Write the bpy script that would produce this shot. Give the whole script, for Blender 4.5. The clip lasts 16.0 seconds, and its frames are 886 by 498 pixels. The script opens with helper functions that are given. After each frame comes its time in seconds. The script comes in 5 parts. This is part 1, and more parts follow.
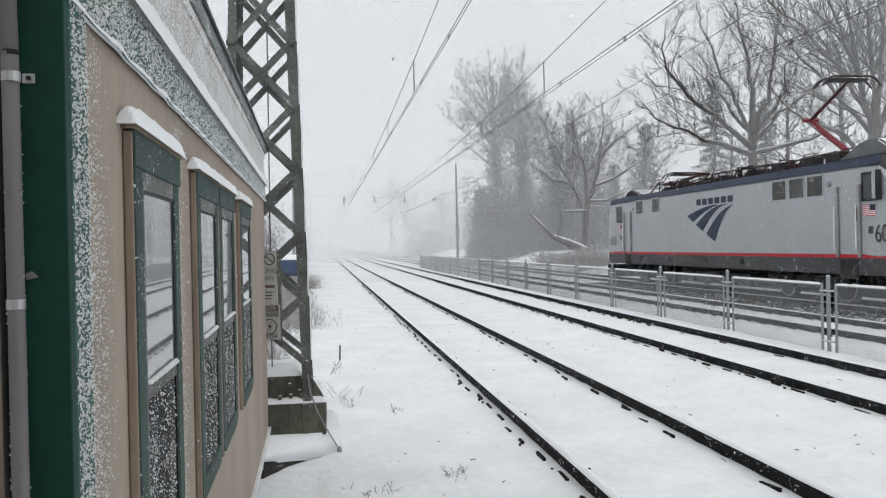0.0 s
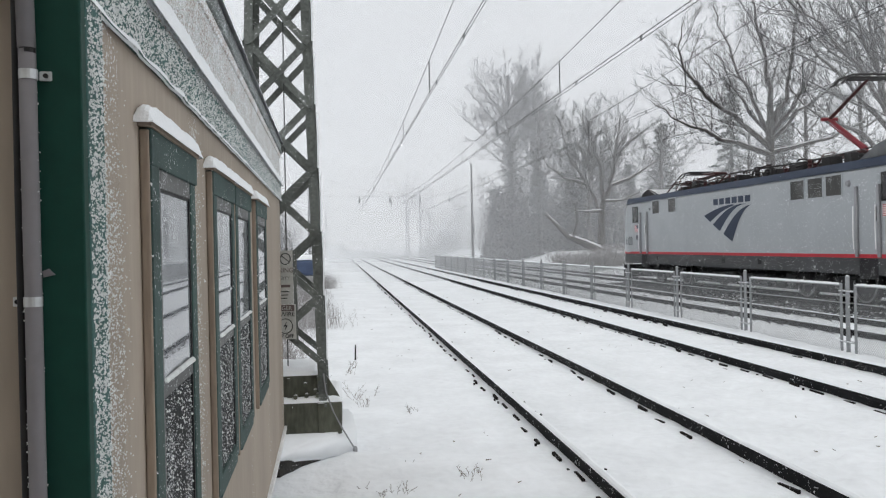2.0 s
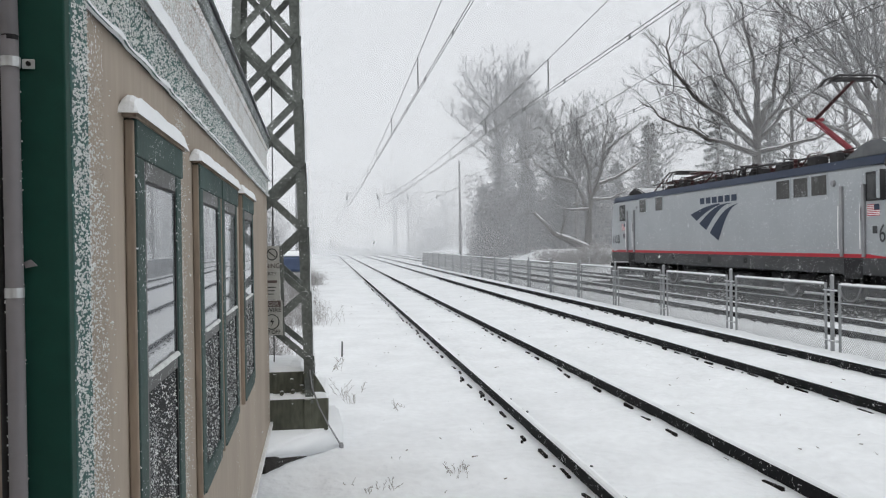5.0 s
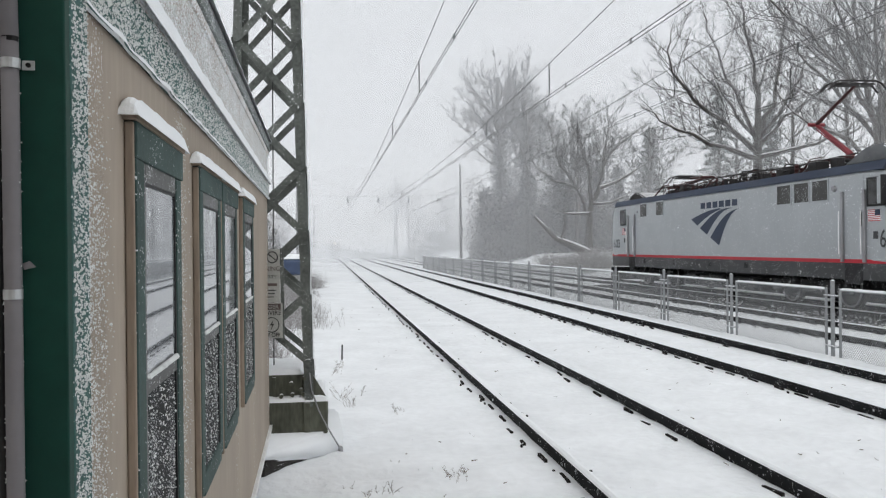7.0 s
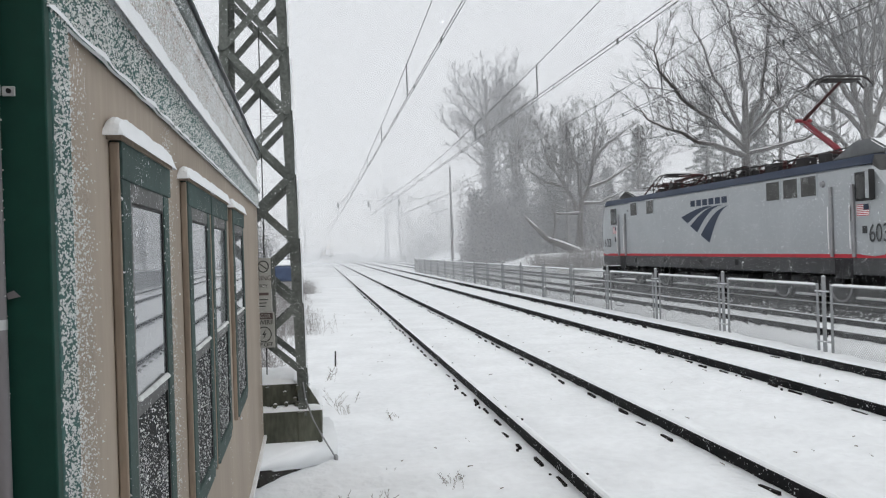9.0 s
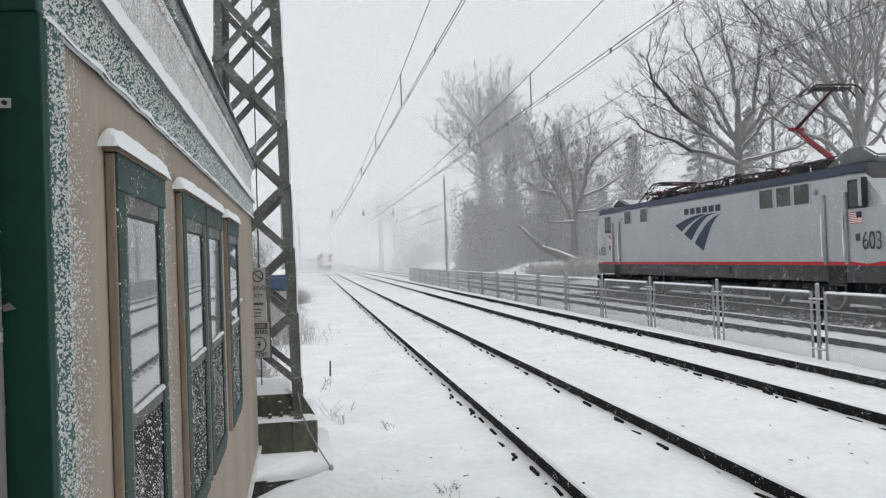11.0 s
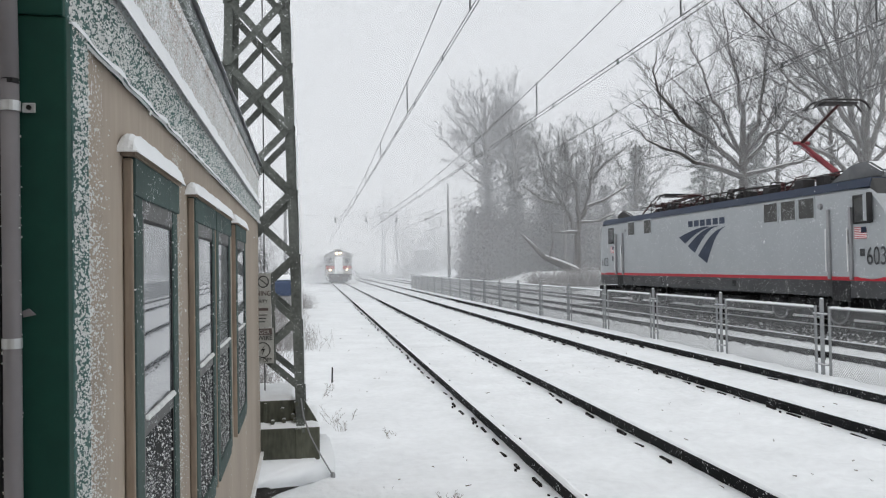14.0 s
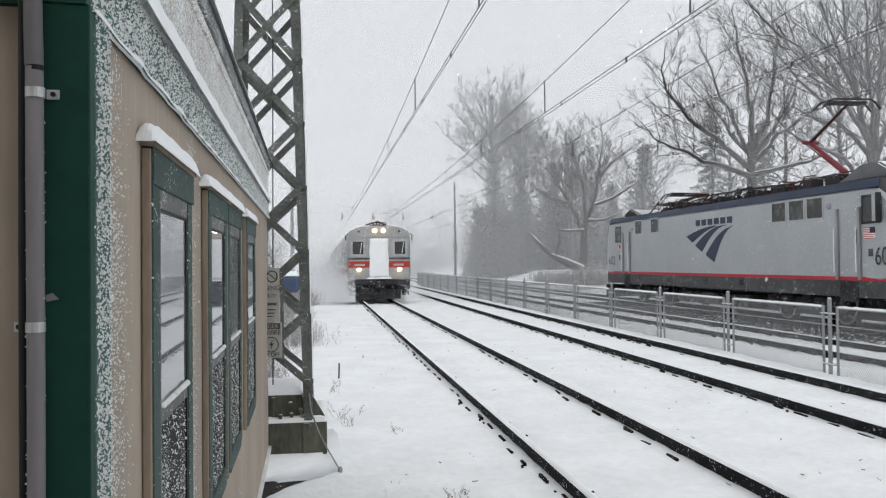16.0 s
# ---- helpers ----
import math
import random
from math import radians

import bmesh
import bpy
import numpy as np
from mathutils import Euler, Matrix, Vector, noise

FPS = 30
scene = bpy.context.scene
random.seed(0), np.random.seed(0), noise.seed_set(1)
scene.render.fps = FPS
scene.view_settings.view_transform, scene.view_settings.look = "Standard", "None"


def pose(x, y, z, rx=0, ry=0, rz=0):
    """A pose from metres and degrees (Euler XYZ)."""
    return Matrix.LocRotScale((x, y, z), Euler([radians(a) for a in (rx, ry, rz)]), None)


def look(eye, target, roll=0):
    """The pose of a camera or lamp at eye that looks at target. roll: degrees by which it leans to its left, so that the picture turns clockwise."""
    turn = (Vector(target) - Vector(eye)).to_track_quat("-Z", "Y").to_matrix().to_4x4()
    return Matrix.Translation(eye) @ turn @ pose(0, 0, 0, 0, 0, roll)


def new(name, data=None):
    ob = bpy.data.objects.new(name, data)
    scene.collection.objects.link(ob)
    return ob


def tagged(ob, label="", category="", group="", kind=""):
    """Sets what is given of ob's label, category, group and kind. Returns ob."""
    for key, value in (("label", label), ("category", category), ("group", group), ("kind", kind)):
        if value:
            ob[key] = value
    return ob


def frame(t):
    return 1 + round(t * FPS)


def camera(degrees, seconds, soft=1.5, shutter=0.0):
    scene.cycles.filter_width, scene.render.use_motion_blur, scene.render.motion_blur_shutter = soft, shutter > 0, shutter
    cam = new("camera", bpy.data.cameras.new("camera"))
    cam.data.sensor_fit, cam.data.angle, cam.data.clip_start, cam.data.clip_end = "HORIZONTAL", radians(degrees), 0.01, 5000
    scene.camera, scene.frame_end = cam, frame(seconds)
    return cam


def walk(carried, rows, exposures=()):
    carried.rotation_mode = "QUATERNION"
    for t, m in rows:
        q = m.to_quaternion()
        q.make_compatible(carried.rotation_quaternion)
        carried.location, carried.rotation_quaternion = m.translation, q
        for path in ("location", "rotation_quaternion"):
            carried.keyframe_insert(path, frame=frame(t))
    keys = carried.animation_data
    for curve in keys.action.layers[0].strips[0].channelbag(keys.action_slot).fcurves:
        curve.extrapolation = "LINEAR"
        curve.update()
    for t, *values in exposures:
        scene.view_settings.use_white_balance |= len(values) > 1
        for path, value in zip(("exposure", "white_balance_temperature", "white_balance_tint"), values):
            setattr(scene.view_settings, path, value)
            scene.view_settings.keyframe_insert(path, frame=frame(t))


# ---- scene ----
cam = camera(56.8, 16.0, soft=1.2)
PATH = [
    (0, (-2.718, 0.028, 1.804), (-2.441, 2.009, 1.796), -1.2),
    (0.5, (-2.717, 0.027, 1.803), (-2.455, 2.01, 1.799), -1.3),
    (1, (-2.715, 0.03, 1.801), (-2.463, 2.014, 1.795), -1.3),
    (1.5, (-2.718, 0.036, 1.801), (-2.475, 2.021, 1.792), -1.2),
    (2, (-2.719, 0.039, 1.8), (-2.479, 2.024, 1.793), -1.2),
    (2.5, (-2.716, 0.046, 1.799), (-2.466, 2.03, 1.794), -1.2),
    (3, (-2.708, 0.044, 1.795), (-2.44, 2.026, 1.785), -0.9),
    (3.5, (-2.712, 0.049, 1.795), (-2.428, 2.029, 1.782), -0.6),
    (6, (-2.719, 0.048, 1.792), (-2.458, 2.031, 1.778), -0.9),
    (6.5, (-2.718, 0.043, 1.792), (-2.456, 2.026, 1.779), -0.8),
    (7, (-2.716, 0.05, 1.792), (-2.447, 2.032, 1.787), -0.6),
    (7.5, (-2.714, 0.05, 1.799), (-2.437, 2.03, 1.809), -0.2),
    (8, (-2.713, 0.064, 1.809), (-2.429, 2.043, 1.818), -1.0),
    (8.5, (-2.716, 0.069, 1.811), (-2.434, 2.049, 1.8), -1.6),
    (9, (-2.714, 0.07, 1.821), (-2.424, 2.049, 1.821), -1.8),
    (11.5, (-2.722, 0.072, 1.826), (-2.414, 2.048, 1.853), -1.9),
    (12, (-2.731, 0.074, 1.832), (-2.418, 2.048, 1.869), -1.6),
    (12.5, (-2.74, 0.072, 1.829), (-2.431, 2.048, 1.873), -0.9),
    (13, (-2.744, 0.076, 1.831), (-2.44, 2.053, 1.876), -0.8),
    (13.5, (-2.756, 0.07, 1.825), (-2.46, 2.048, 1.862), -0.7),
    (14, (-2.75, 0.084, 1.833), (-2.451, 2.061, 1.873), -1.0),
    (14.5, (-2.762, 0.075, 1.828), (-2.461, 2.051, 1.871), -1.4),
    (15, (-2.775, 0.074, 1.826), (-2.487, 2.052, 1.872), -0.9),
    (15.5, (-2.774, 0.072, 1.827), (-2.494, 2.052, 1.873), -0.7),
    (16, (-2.771, 0.076, 1.817), (-2.487, 2.056, 1.852), -0.6),
]
walk(cam, [(t, look(e, g, r)) for t, e, g, r in PATH])


# ---- light ----
world = bpy.data.worlds.new("overcast")
scene.world = world
world.use_nodes = True
wt = world.node_tree
wt.nodes.clear()
sky = wt.nodes.new("ShaderNodeTexSky")
sky.sky_type, sky.sun_disc = "NISHITA", False
sky.sun_elevation, sky.sun_rotation = radians(48), radians(200)
grey = wt.nodes.new("ShaderNodeHueSaturation")
grey.inputs["Saturation"].default_value = 0.12
bg_sky = wt.nodes.new("ShaderNodeBackground")
bg_sky.inputs["Strength"].default_value = 0.05
bg_cloud = wt.nodes.new("ShaderNodeBackground")
bg_cloud.inputs["Color"].default_value = (0.97, 0.99, 1.0, 1)
bg_cloud.inputs["Strength"].default_value = 0.64
add = wt.nodes.new("ShaderNodeAddShader")
wout = wt.nodes.new("ShaderNodeOutputWorld")
wt.links.new(sky.outputs[0], grey.inputs["Color"])
wt.links.new(grey.outputs[0], bg_sky.inputs["Color"])
wt.links.new(bg_sky.outputs[0], add.inputs[0])
wt.links.new(bg_cloud.outputs[0], add.inputs[1])
wt.links.new(add.outputs[0], wout.inputs[0])
sun = new("sun", bpy.data.lights.new("sun", "SUN"))
sun.data.energy, sun.data.angle, sun.data.color = 0.4, radians(60), (1.0, 0.98, 0.95)
sun.matrix_world = look((10, -20, 30), (0, 0, 0))


# ---- materials ----
def link(nt, a, b):
    nt.links.new(a, b)


def mat(name, col, rough=0.7, metal=0.0, vary=0.15, s1=3.0, s2=40.0, bump=0.15, flecks=0.0, fleck_scale=70.0,
        top_snow=0.0, spec=0.3, glow=None, streak=0.0, ior=1.5):
    """A surface: two scales of tone, fine relief; flecks: share of stuck snow; top_snow: snow lying on upward faces."""
    m = bpy.data.materials.new(name)
    m.use_nodes = True
    nt = m.node_tree
    bsdf = nt.nodes["Principled BSDF"]
    tc = nt.nodes.new("ShaderNodeTexCoord")
    mp = nt.nodes.new("ShaderNodeMapping")
    link(nt, tc.outputs["Object"], mp.inputs[0])
    if streak:
        mp.inputs["Scale"].default_value = (1, 1, streak)
    n1, n2 = nt.nodes.new("ShaderNodeTexNoise"), nt.nodes.new("ShaderNodeTexNoise")
    n1.inputs["Scale"].default_value, n2.inputs["Scale"].default_value = s1, s2
    n1.inputs["Detail"].default_value, n2.inputs["Detail"].default_value = 4, 3
    for n in (n1, n2):
        link(nt, mp.outputs[0], n.inputs["Vector"])
    mixn = nt.nodes.new("ShaderNodeMix")
    mixn.inputs[0].default_value = 0.4
    link(nt, n1.outputs[0], mixn.inputs[2])
    link(nt, n2.outputs[0], mixn.inputs[3])
    ramp = nt.nodes.new("ShaderNodeValToRGB")
    e = ramp.color_ramp.elements
    lo, hi = max(0.0, 1 - 1.6 * vary), 1 + 1.6 * vary
    e[0].position, e[1].position = 0.28, 0.72
    e[0].color = (*[c * lo for c in col], 1)
    e[1].color = (*[min(1, c * hi) for c in col], 1)
    link(nt, mixn.outputs[0], ramp.inputs[0])
    colour, roughness = ramp.outputs[0], None
    height = n2.outputs[0]
    fac = None
    if flecks:
        vo = nt.nodes.new("ShaderNodeTexNoise")
        vo.inputs["Scale"].default_value, vo.inputs["Detail"].default_value = fleck_scale, 2.5
        big = nt.nodes.new("ShaderNodeTexNoise")
        big.inputs["Scale"].default_value = 5.0
        link(nt, tc.outputs["Object"], vo.inputs["Vector"])
        link(nt, tc.outputs["Object"], big.inputs["Vector"])
        mul = nt.nodes.new("ShaderNodeMath")
        mul.operation = "MULTIPLY_ADD"
        mul.inputs[1].default_value = 0.35
        link(nt, big.outputs[0], mul.inputs[0])
        link(nt, vo.outputs[0], mul.inputs[2])
        r = nt.nodes.new("ShaderNodeMapRange")
        r.inputs["From Min"].default_value = 0.86 - 0.36 * flecks
        r.inputs["From Max"].default_value = 0.90 - 0.36 * flecks
        link(nt, mul.outputs[0], r.inputs["Value"])
        fac = r.outputs[0]
        height = vo.outputs[0]
    if top_snow:
        geo = nt.nodes.new("ShaderNodeNewGeometry")
        sep = nt.nodes.new("ShaderNodeSeparateXYZ")
        link(nt, geo.outputs["Normal"], sep.inputs[0])
        ad = nt.nodes.new("ShaderNodeMath")
        ad.operation = "MULTIPLY_ADD"
        ad.inputs[1].default_value = 0.6
        link(nt, n2.outputs[0], ad.inputs[0])
        link(nt, sep.outputs[2], ad.inputs[2])
        r = nt.nodes.new("ShaderNodeMapRange")
        r.inputs["From Min"].default_value = 1.25 - top_snow
        r.inputs["From Max"].default_value = 1.45 - top_snow
        link(nt, ad.outputs[0], r.inputs["Value"])
        if fac is None:
            fac = r.outputs[0]
        else:
            mx = nt.nodes.new("ShaderNodeMath")
            mx.operation = "MAXIMUM"
            link(nt, fac, mx.inputs[0])
            link(nt, r.outputs[0], mx.inputs[1])
            fac = mx.outputs[0]
    if fac is not None:
        cm = nt.nodes.new("ShaderNodeMix")
        cm.data_type = "RGBA"
        cm.inputs[7].default_value = (0.86, 0.88, 0.9, 1)
        link(nt, fac, cm.inputs[0])
        link(nt, colour, cm.inputs[6])
        colour = cm.outputs[2]
    link(nt, colour, bsdf.inputs["Base Color"])
    bsdf.inputs["Roughness"].default_value = rough
    bsdf.inputs["Metallic"].default_value = metal
    bsdf.inputs["IOR"].default_value = ior
    bsdf.inputs["Specular IOR Level"].default_value = spec
    if bump:
        b = nt.nodes.new("ShaderNodeBump")
        b.inputs["Strength"].default_value = bump
        b.inputs["Distance"].default_value = 0.01
        link(nt, height, b.inputs["Height"])
        link(nt, b.outputs[0], bsdf.inputs["Normal"])
    if glow:
        bsdf.inputs["Emission Color"].default_value = (*glow[:3], 1)
        bsdf.inputs["Emission Strength"].default_value = glow[3]
    return m


SNOW = mat("snow", (0.86, 0.88, 0.9), 0.85, vary=0.06, s1=1.2, s2=9, bump=0.9)
SNOW.node_tree.nodes["Bump"].inputs["Distance"].default_value = 0.03
CLUMP = mat("snow clump", (0.88, 0.9, 0.92), 0.9, vary=0.02, s1=8, s2=90, bump=0.3)
STUCK = mat("greyer clinging snow", (0.7, 0.72, 0.71), 0.7, vary=0.14, s1=20, s2=160, bump=0.3)
RAIL = mat("weathered rail steel", (0.013, 0.0135, 0.015), 0.8, 0.0, 0.4, 2, 60, 0.2, flecks=0.03, fleck_scale=45, spec=0.12)
TIE = mat("wet dark timber", (0.016, 0.014, 0.013), 0.9, vary=0.4, flecks=0.02, spec=0.1)
BEIGE = mat("beige wall panel", (0.36, 0.305, 0.25), 0.75, vary=0.12, s1=1.5, s2=30, bump=0.05, streak=0.15)
BEIGE_F = mat("beige panel with stuck snow", (0.36, 0.305, 0.25), 0.75, vary=0.1, s1=1.5, bump=0.5, flecks=0.12, fleck_scale=120)
BEIGE_S = mat("beige panel thick with snow", (0.44, 0.38, 0.34), 0.8, vary=0.1, bump=0.6, flecks=0.62, fleck_scale=110)
BROWN = mat("brown trim edge", (0.27, 0.215, 0.17), 0.8, vary=0.25, s2=60, streak=0.2)
# trim on the shed end: its shade is put into this darker green
GREEN_SHADE = mat("green trim paint darkened for shade", (0.006, 0.045, 0.033), 0.6, vary=0.15, s1=2, s2=25, bump=0.04, spec=0.25)
GREEN_W = mat("weathered green casing paint", (0.04, 0.072, 0.066), 0.7, vary=0.25, bump=0.15, flecks=0.02, fleck_scale=110)
GREEN_F = mat("green trim with stuck snow", (0.055, 0.13, 0.12), 0.7, vary=0.25, bump=0.6, flecks=0.08, fleck_scale=140)
SCREEN = mat("dark insect screen with stuck snow", (0.016, 0.017, 0.019), 0.8, vary=0.2, bump=0.3, flecks=0.2, fleck_scale=170)
SASH = mat("grey window sash", (0.13, 0.13, 0.13), 0.6, vary=0.3, flecks=0.1, fleck_scale=130)
GLASS = mat("reflecting window glass", (0.2, 0.212, 0.23), 0.03, vary=0.15, bump=0.0, spec=0.5, flecks=0.05, fleck_scale=170, ior=3.4)
ROOFEDGE = mat("grey green roof edge", (0.13, 0.15, 0.145), 0.6, flecks=0.3, fleck_scale=110)
CONDUIT = mat("grey plastic conduit", (0.2, 0.19, 0.2), 0.6, vary=0.06, bump=0.02)
BLACK = mat("black rubber and unlit interior", (0.015, 0.015, 0.016), 0.5, vary=0.2)
ZINC = mat("galvanised strap", (0.55, 0.57, 0.58), 0.4, 0.6, 0.15, 30)
TOWER = mat("weathered green-grey steel", (0.125, 0.135, 0.125), 0.75, 0.1, 0.4, 2.5, 35, 0.25, flecks=0.02, top_snow=0.75)
FOOT = mat("mossy stained steel footing", (0.085, 0.088, 0.068), 0.85, vary=0.45, s1=4, s2=30, bump=0.4, top_snow=0.5, streak=0.3)
ROT = mat("rotten black timber", (0.03, 0.028, 0.026), 0.9, vary=0.6, s1=8, s2=60, bump=0.8, flecks=0.1)
SIGNW = mat("off-white sign metal", (0.38, 0.38, 0.355), 0.6, vary=0.12, s1=6, flecks=0.05)
SIGNK = mat("black sign paint", (0.02, 0.02, 0.02), 0.6)
SIGNR = mat("faded red-brown sign paint", (0.1, 0.075, 0.07), 0.6)
BALLAST = mat("dark stone", (0.035, 0.035, 0.037), 0.85, vary=0.5, flecks=0.04, fleck_scale=30)
FENCE = mat("galvanised fence steel", (0.3, 0.31, 0.32), 0.5, 0.4, 0.15, 10, 50, 0.1, top_snow=0.6)
LINK = mat("galvanised fence wire", (0.27, 0.275, 0.28), 0.55, 0.4, 0.15, flecks=0.12, fleck_scale=20)
LGREY = mat("silver grey locomotive paint", (0.36, 0.38, 0.395), 0.42, 0.15, 0.07, 0.8, 12, 0.03, spec=0.5, flecks=0.02, fleck_scale=25)
LBLUE = mat("navy blue paint", (0.024, 0.036, 0.066), 0.55, vary=0.12, s1=1)
LRED = mat("red stripe paint", (0.42, 0.02, 0.035), 0.5, vary=0.12)
LSKIRT = mat("dark grey skirt paint", (0.055, 0.057, 0.06), 0.6, vary=0.25, s1=1.2, flecks=0.03, fleck_scale=40)
LUNDER = mat("sooty underframe steel", (0.022, 0.022, 0.024), 0.8, vary=0.5, s1=3, bump=0.4, flecks=0.09, fleck_scale=32)
LROOF = mat("dark roof equipment", (0.03, 0.028, 0.029), 0.7, vary=0.4, top_snow=0.12)
LHOOD = mat("grey roof fairing", (0.13, 0.135, 0.14), 0.6, vary=0.2, top_snow=0.3)
RUST = mat("dark red insulator and pipe", (0.05, 0.018, 0.018), 0.6, vary=0.4, top_snow=0.1)
PRED = mat("red pantograph paint", (0.2, 0.03, 0.04), 0.5, vary=0.15)
LWIN = mat("dark tinted cab glass", (0.012, 0.013, 0.014), 0.08, vary=0.1, bump=0, spec=0.6)
LWIN2 = mat("grey mesh side window", (0.042, 0.041, 0.039), 0.4, vary=0.3, s1=4, flecks=0.1)
CHROME = mat("brushed grab rail", (0.3, 0.3, 0.31), 0.4, 0.5)
WHITE = mat("white paint", (0.75, 0.75, 0.75), 0.6)
STEEL = mat("stainless steel train side", (0.42, 0.42, 0.43), 0.38, 0.55, 0.1, 2, 30, 0.05, flecks=0.05, fleck_scale=10)
TFACE = mat("pale grey train front", (0.36, 0.36, 0.36), 0.5, 0.15, 0.12, 2, 20, flecks=0.06, fleck_scale=15)
TBAND = mat("orange red train band", (0.42, 0.045, 0.035), 0.5, vary=0.1)
TDARK = mat("sooty train underside", (0.03, 0.03, 0.032), 0.8, vary=0.5, bump=0.4, flecks=0.12, fleck_scale=22)
LAMP = mat("lit warm headlight", (1, 0.85, 0.6), 0.3, glow=(1.0, 0.7, 0.36, 16.0))
BARK = mat("grey brown bark", (0.09, 0.084, 0.08), 0.9, vary=0.3, s1=3, s2=30, bump=0.5, top_snow=0.3)
TWIG = mat("frosted twigs", (0.072, 0.069, 0.068), 0.9, vary=0.25, top_snow=0.26)
IVY = mat("frosted ivy leaves", (0.06, 0.064, 0.061), 0.85, vary=0.4, top_snow=0.2)
NEEDLE = mat("frosted conifer needles", (0.06, 0.07, 0.065), 0.9, vary=0.4, top_snow=0.2)
FROST = mat("hoar-frosted brush twigs", (0.27, 0.255, 0.25), 0.9, vary=0.3, top_snow=0.5)
WEED = mat("dry brown weed stalks", (0.17, 0.14, 0.115), 0.9, vary=0.3, top_snow=0.3)
WIRE = mat("dark copper wire", (0.03, 0.032, 0.032), 0.6)
POLE = mat("grey steel pole", (0.09, 0.09, 0.09), 0.7, vary=0.25)
# less saturated blue: the haze before the stack is mixed into its colour
BLUE = mat("blue tarpaulin dulled for haze", (0.06, 0.085, 0.15), 0.6, vary=0.2, top_snow=0.5)
HOUSE = mat("pale house siding", (0.3, 0.3, 0.3), 0.8, vary=0.1)


# ---- building helpers ----
def thing(name, m=None, label="", category="", group="", kind=""):
    ob = new(name)
    if m is not None:
        ob.matrix_world = m
    return tagged(ob, label, category, group, kind)


def mesh_of(name, bm, material, smooth=False):
    me = bpy.data.meshes.new(name)
    bm.to_mesh(me)
    bm.free()
    if material:
        me.materials.append(material)
    if smooth:
        me.polygons.foreach_set("use_smooth", [True] * len(me.polygons))
    return me


def part(name, bm, material, parent, label="", smooth=False):
    ob = new(name, mesh_of(name, bm, material, smooth))
    ob.parent = parent
    if label:
        ob["label"] = label
    return ob


def raw(name, verts, faces, material, parent=None, smooth=False):
    me = bpy.data.meshes.new(name)
    me.from_pydata([tuple(v) for v in verts], [], [tuple(f) for f in faces])
    me.materials.append(material)
    if smooth:
        me.polygons.foreach_set("use_smooth", [True] * len(me.polygons))
    ob = new(name, me)
    ob.parent = parent
    return ob


def box(bm, x0, x1, y0, y1, z0, z1, bevel=0.0, m=None):
    got = bmesh.ops.create_cube(bm, size=1)
    vs = got["verts"]
    for v in vs:
        v.co = Vector((x0 + (v.co.x + 0.5) * (x1 - x0), y0 + (v.co.y + 0.5) * (y1 - y0), z0 + (v.co.z + 0.5) * (z1 - z0)))
    if m is not None:
        bmesh.ops.transform(bm, matrix=m, verts=vs)
    if bevel:
        es = list({e for v in vs for e in v.link_edges})
        bmesh.ops.bevel(bm, geom=es, offset=bevel, segments=2, affect="EDGES", profile=0.5)
    return bm


def bx(*a, bevel=0.0, m=None):
    return box(bmesh.new(), *a, bevel=bevel, m=m)


def tube(bm, pts, r, n=6, cap=True):
    """A round bar along pts; r: a radius or one for each point."""
    pts = [Vector(p) for p in pts]
    rs = r if isinstance(r, (list, tuple)) else [r] * len(pts)
    rings = []
    for i, p in enumerate(pts):
        d = (pts[min(i + 1, len(pts) - 1)] - pts[max(i - 1, 0)]).normalized()
        a = d.cross(Vector((0, 0, 1)) if abs(d.z) < 0.9 else Vector((0, 1, 0)))
        a.normalize()
        b = d.cross(a)
        rings.append([bm.verts.new(p + (a * math.cos(k * 2 * math.pi / n) + b * math.sin(k * 2 * math.pi / n)) * rs[i]) for k in range(n)])
    for q, w in zip(rings, rings[1:]):
        for k in range(n):
            bm.faces.new((q[k], q[(k + 1) % n], w[(k + 1) % n], w[k]))
    if cap:
        bm.faces.new(rings[0][::-1])
        bm.faces.new(rings[-1])
    return bm


def tb(pts, r, n=6):
    return tube(bmesh.new(), pts, r, n)


def prism(outline, axis, a, b, bm=None):
    """Extrudes an outline of 2D points along an axis from a to b."""
    bm = bm or bmesh.new()

    def at(p, v):
        return {"x": (v, p[0], p[1]), "y": (p[0], v, p[1]), "z": (p[0], p[1], v)}[axis]
    q = [bm.verts.new(at(p, a)) for p in outline]
    w = [bm.verts.new(at(p, b)) for p in outline]
    bm.faces.new(q[::-1])
    bm.faces.new(w)
    for i in range(len(q)):
        j = (i + 1) % len(q)
        bm.faces.new((q[i], q[j], w[j], w[i]))
    bmesh.ops.recalc_face_normals(bm, faces=bm.faces)
    return bm


def bar(bm, p, q, wide, thick, side):
    """A flat bar from p to q, its width across the direction and across side."""
    p, q, side = Vector(p), Vector(q), Vector(side).normalized()
    d = (q - p).normalized()
    w = d.cross(side).normalized() * wide / 2
    t = side * thick / 2
    vs = [bm.verts.new(c + sw * w + st * t) for c in (p, q) for sw, st in ((-1, -1), (1, -1), (1, 1), (-1, 1))]
    for f in ((0, 1, 2, 3), (4, 7, 6, 5), (0, 4, 5, 1), (1, 5, 6, 2), (2, 6, 7, 3), (3, 7, 4, 0)):
        bm.faces.new([vs[i] for i in f])
    return bm


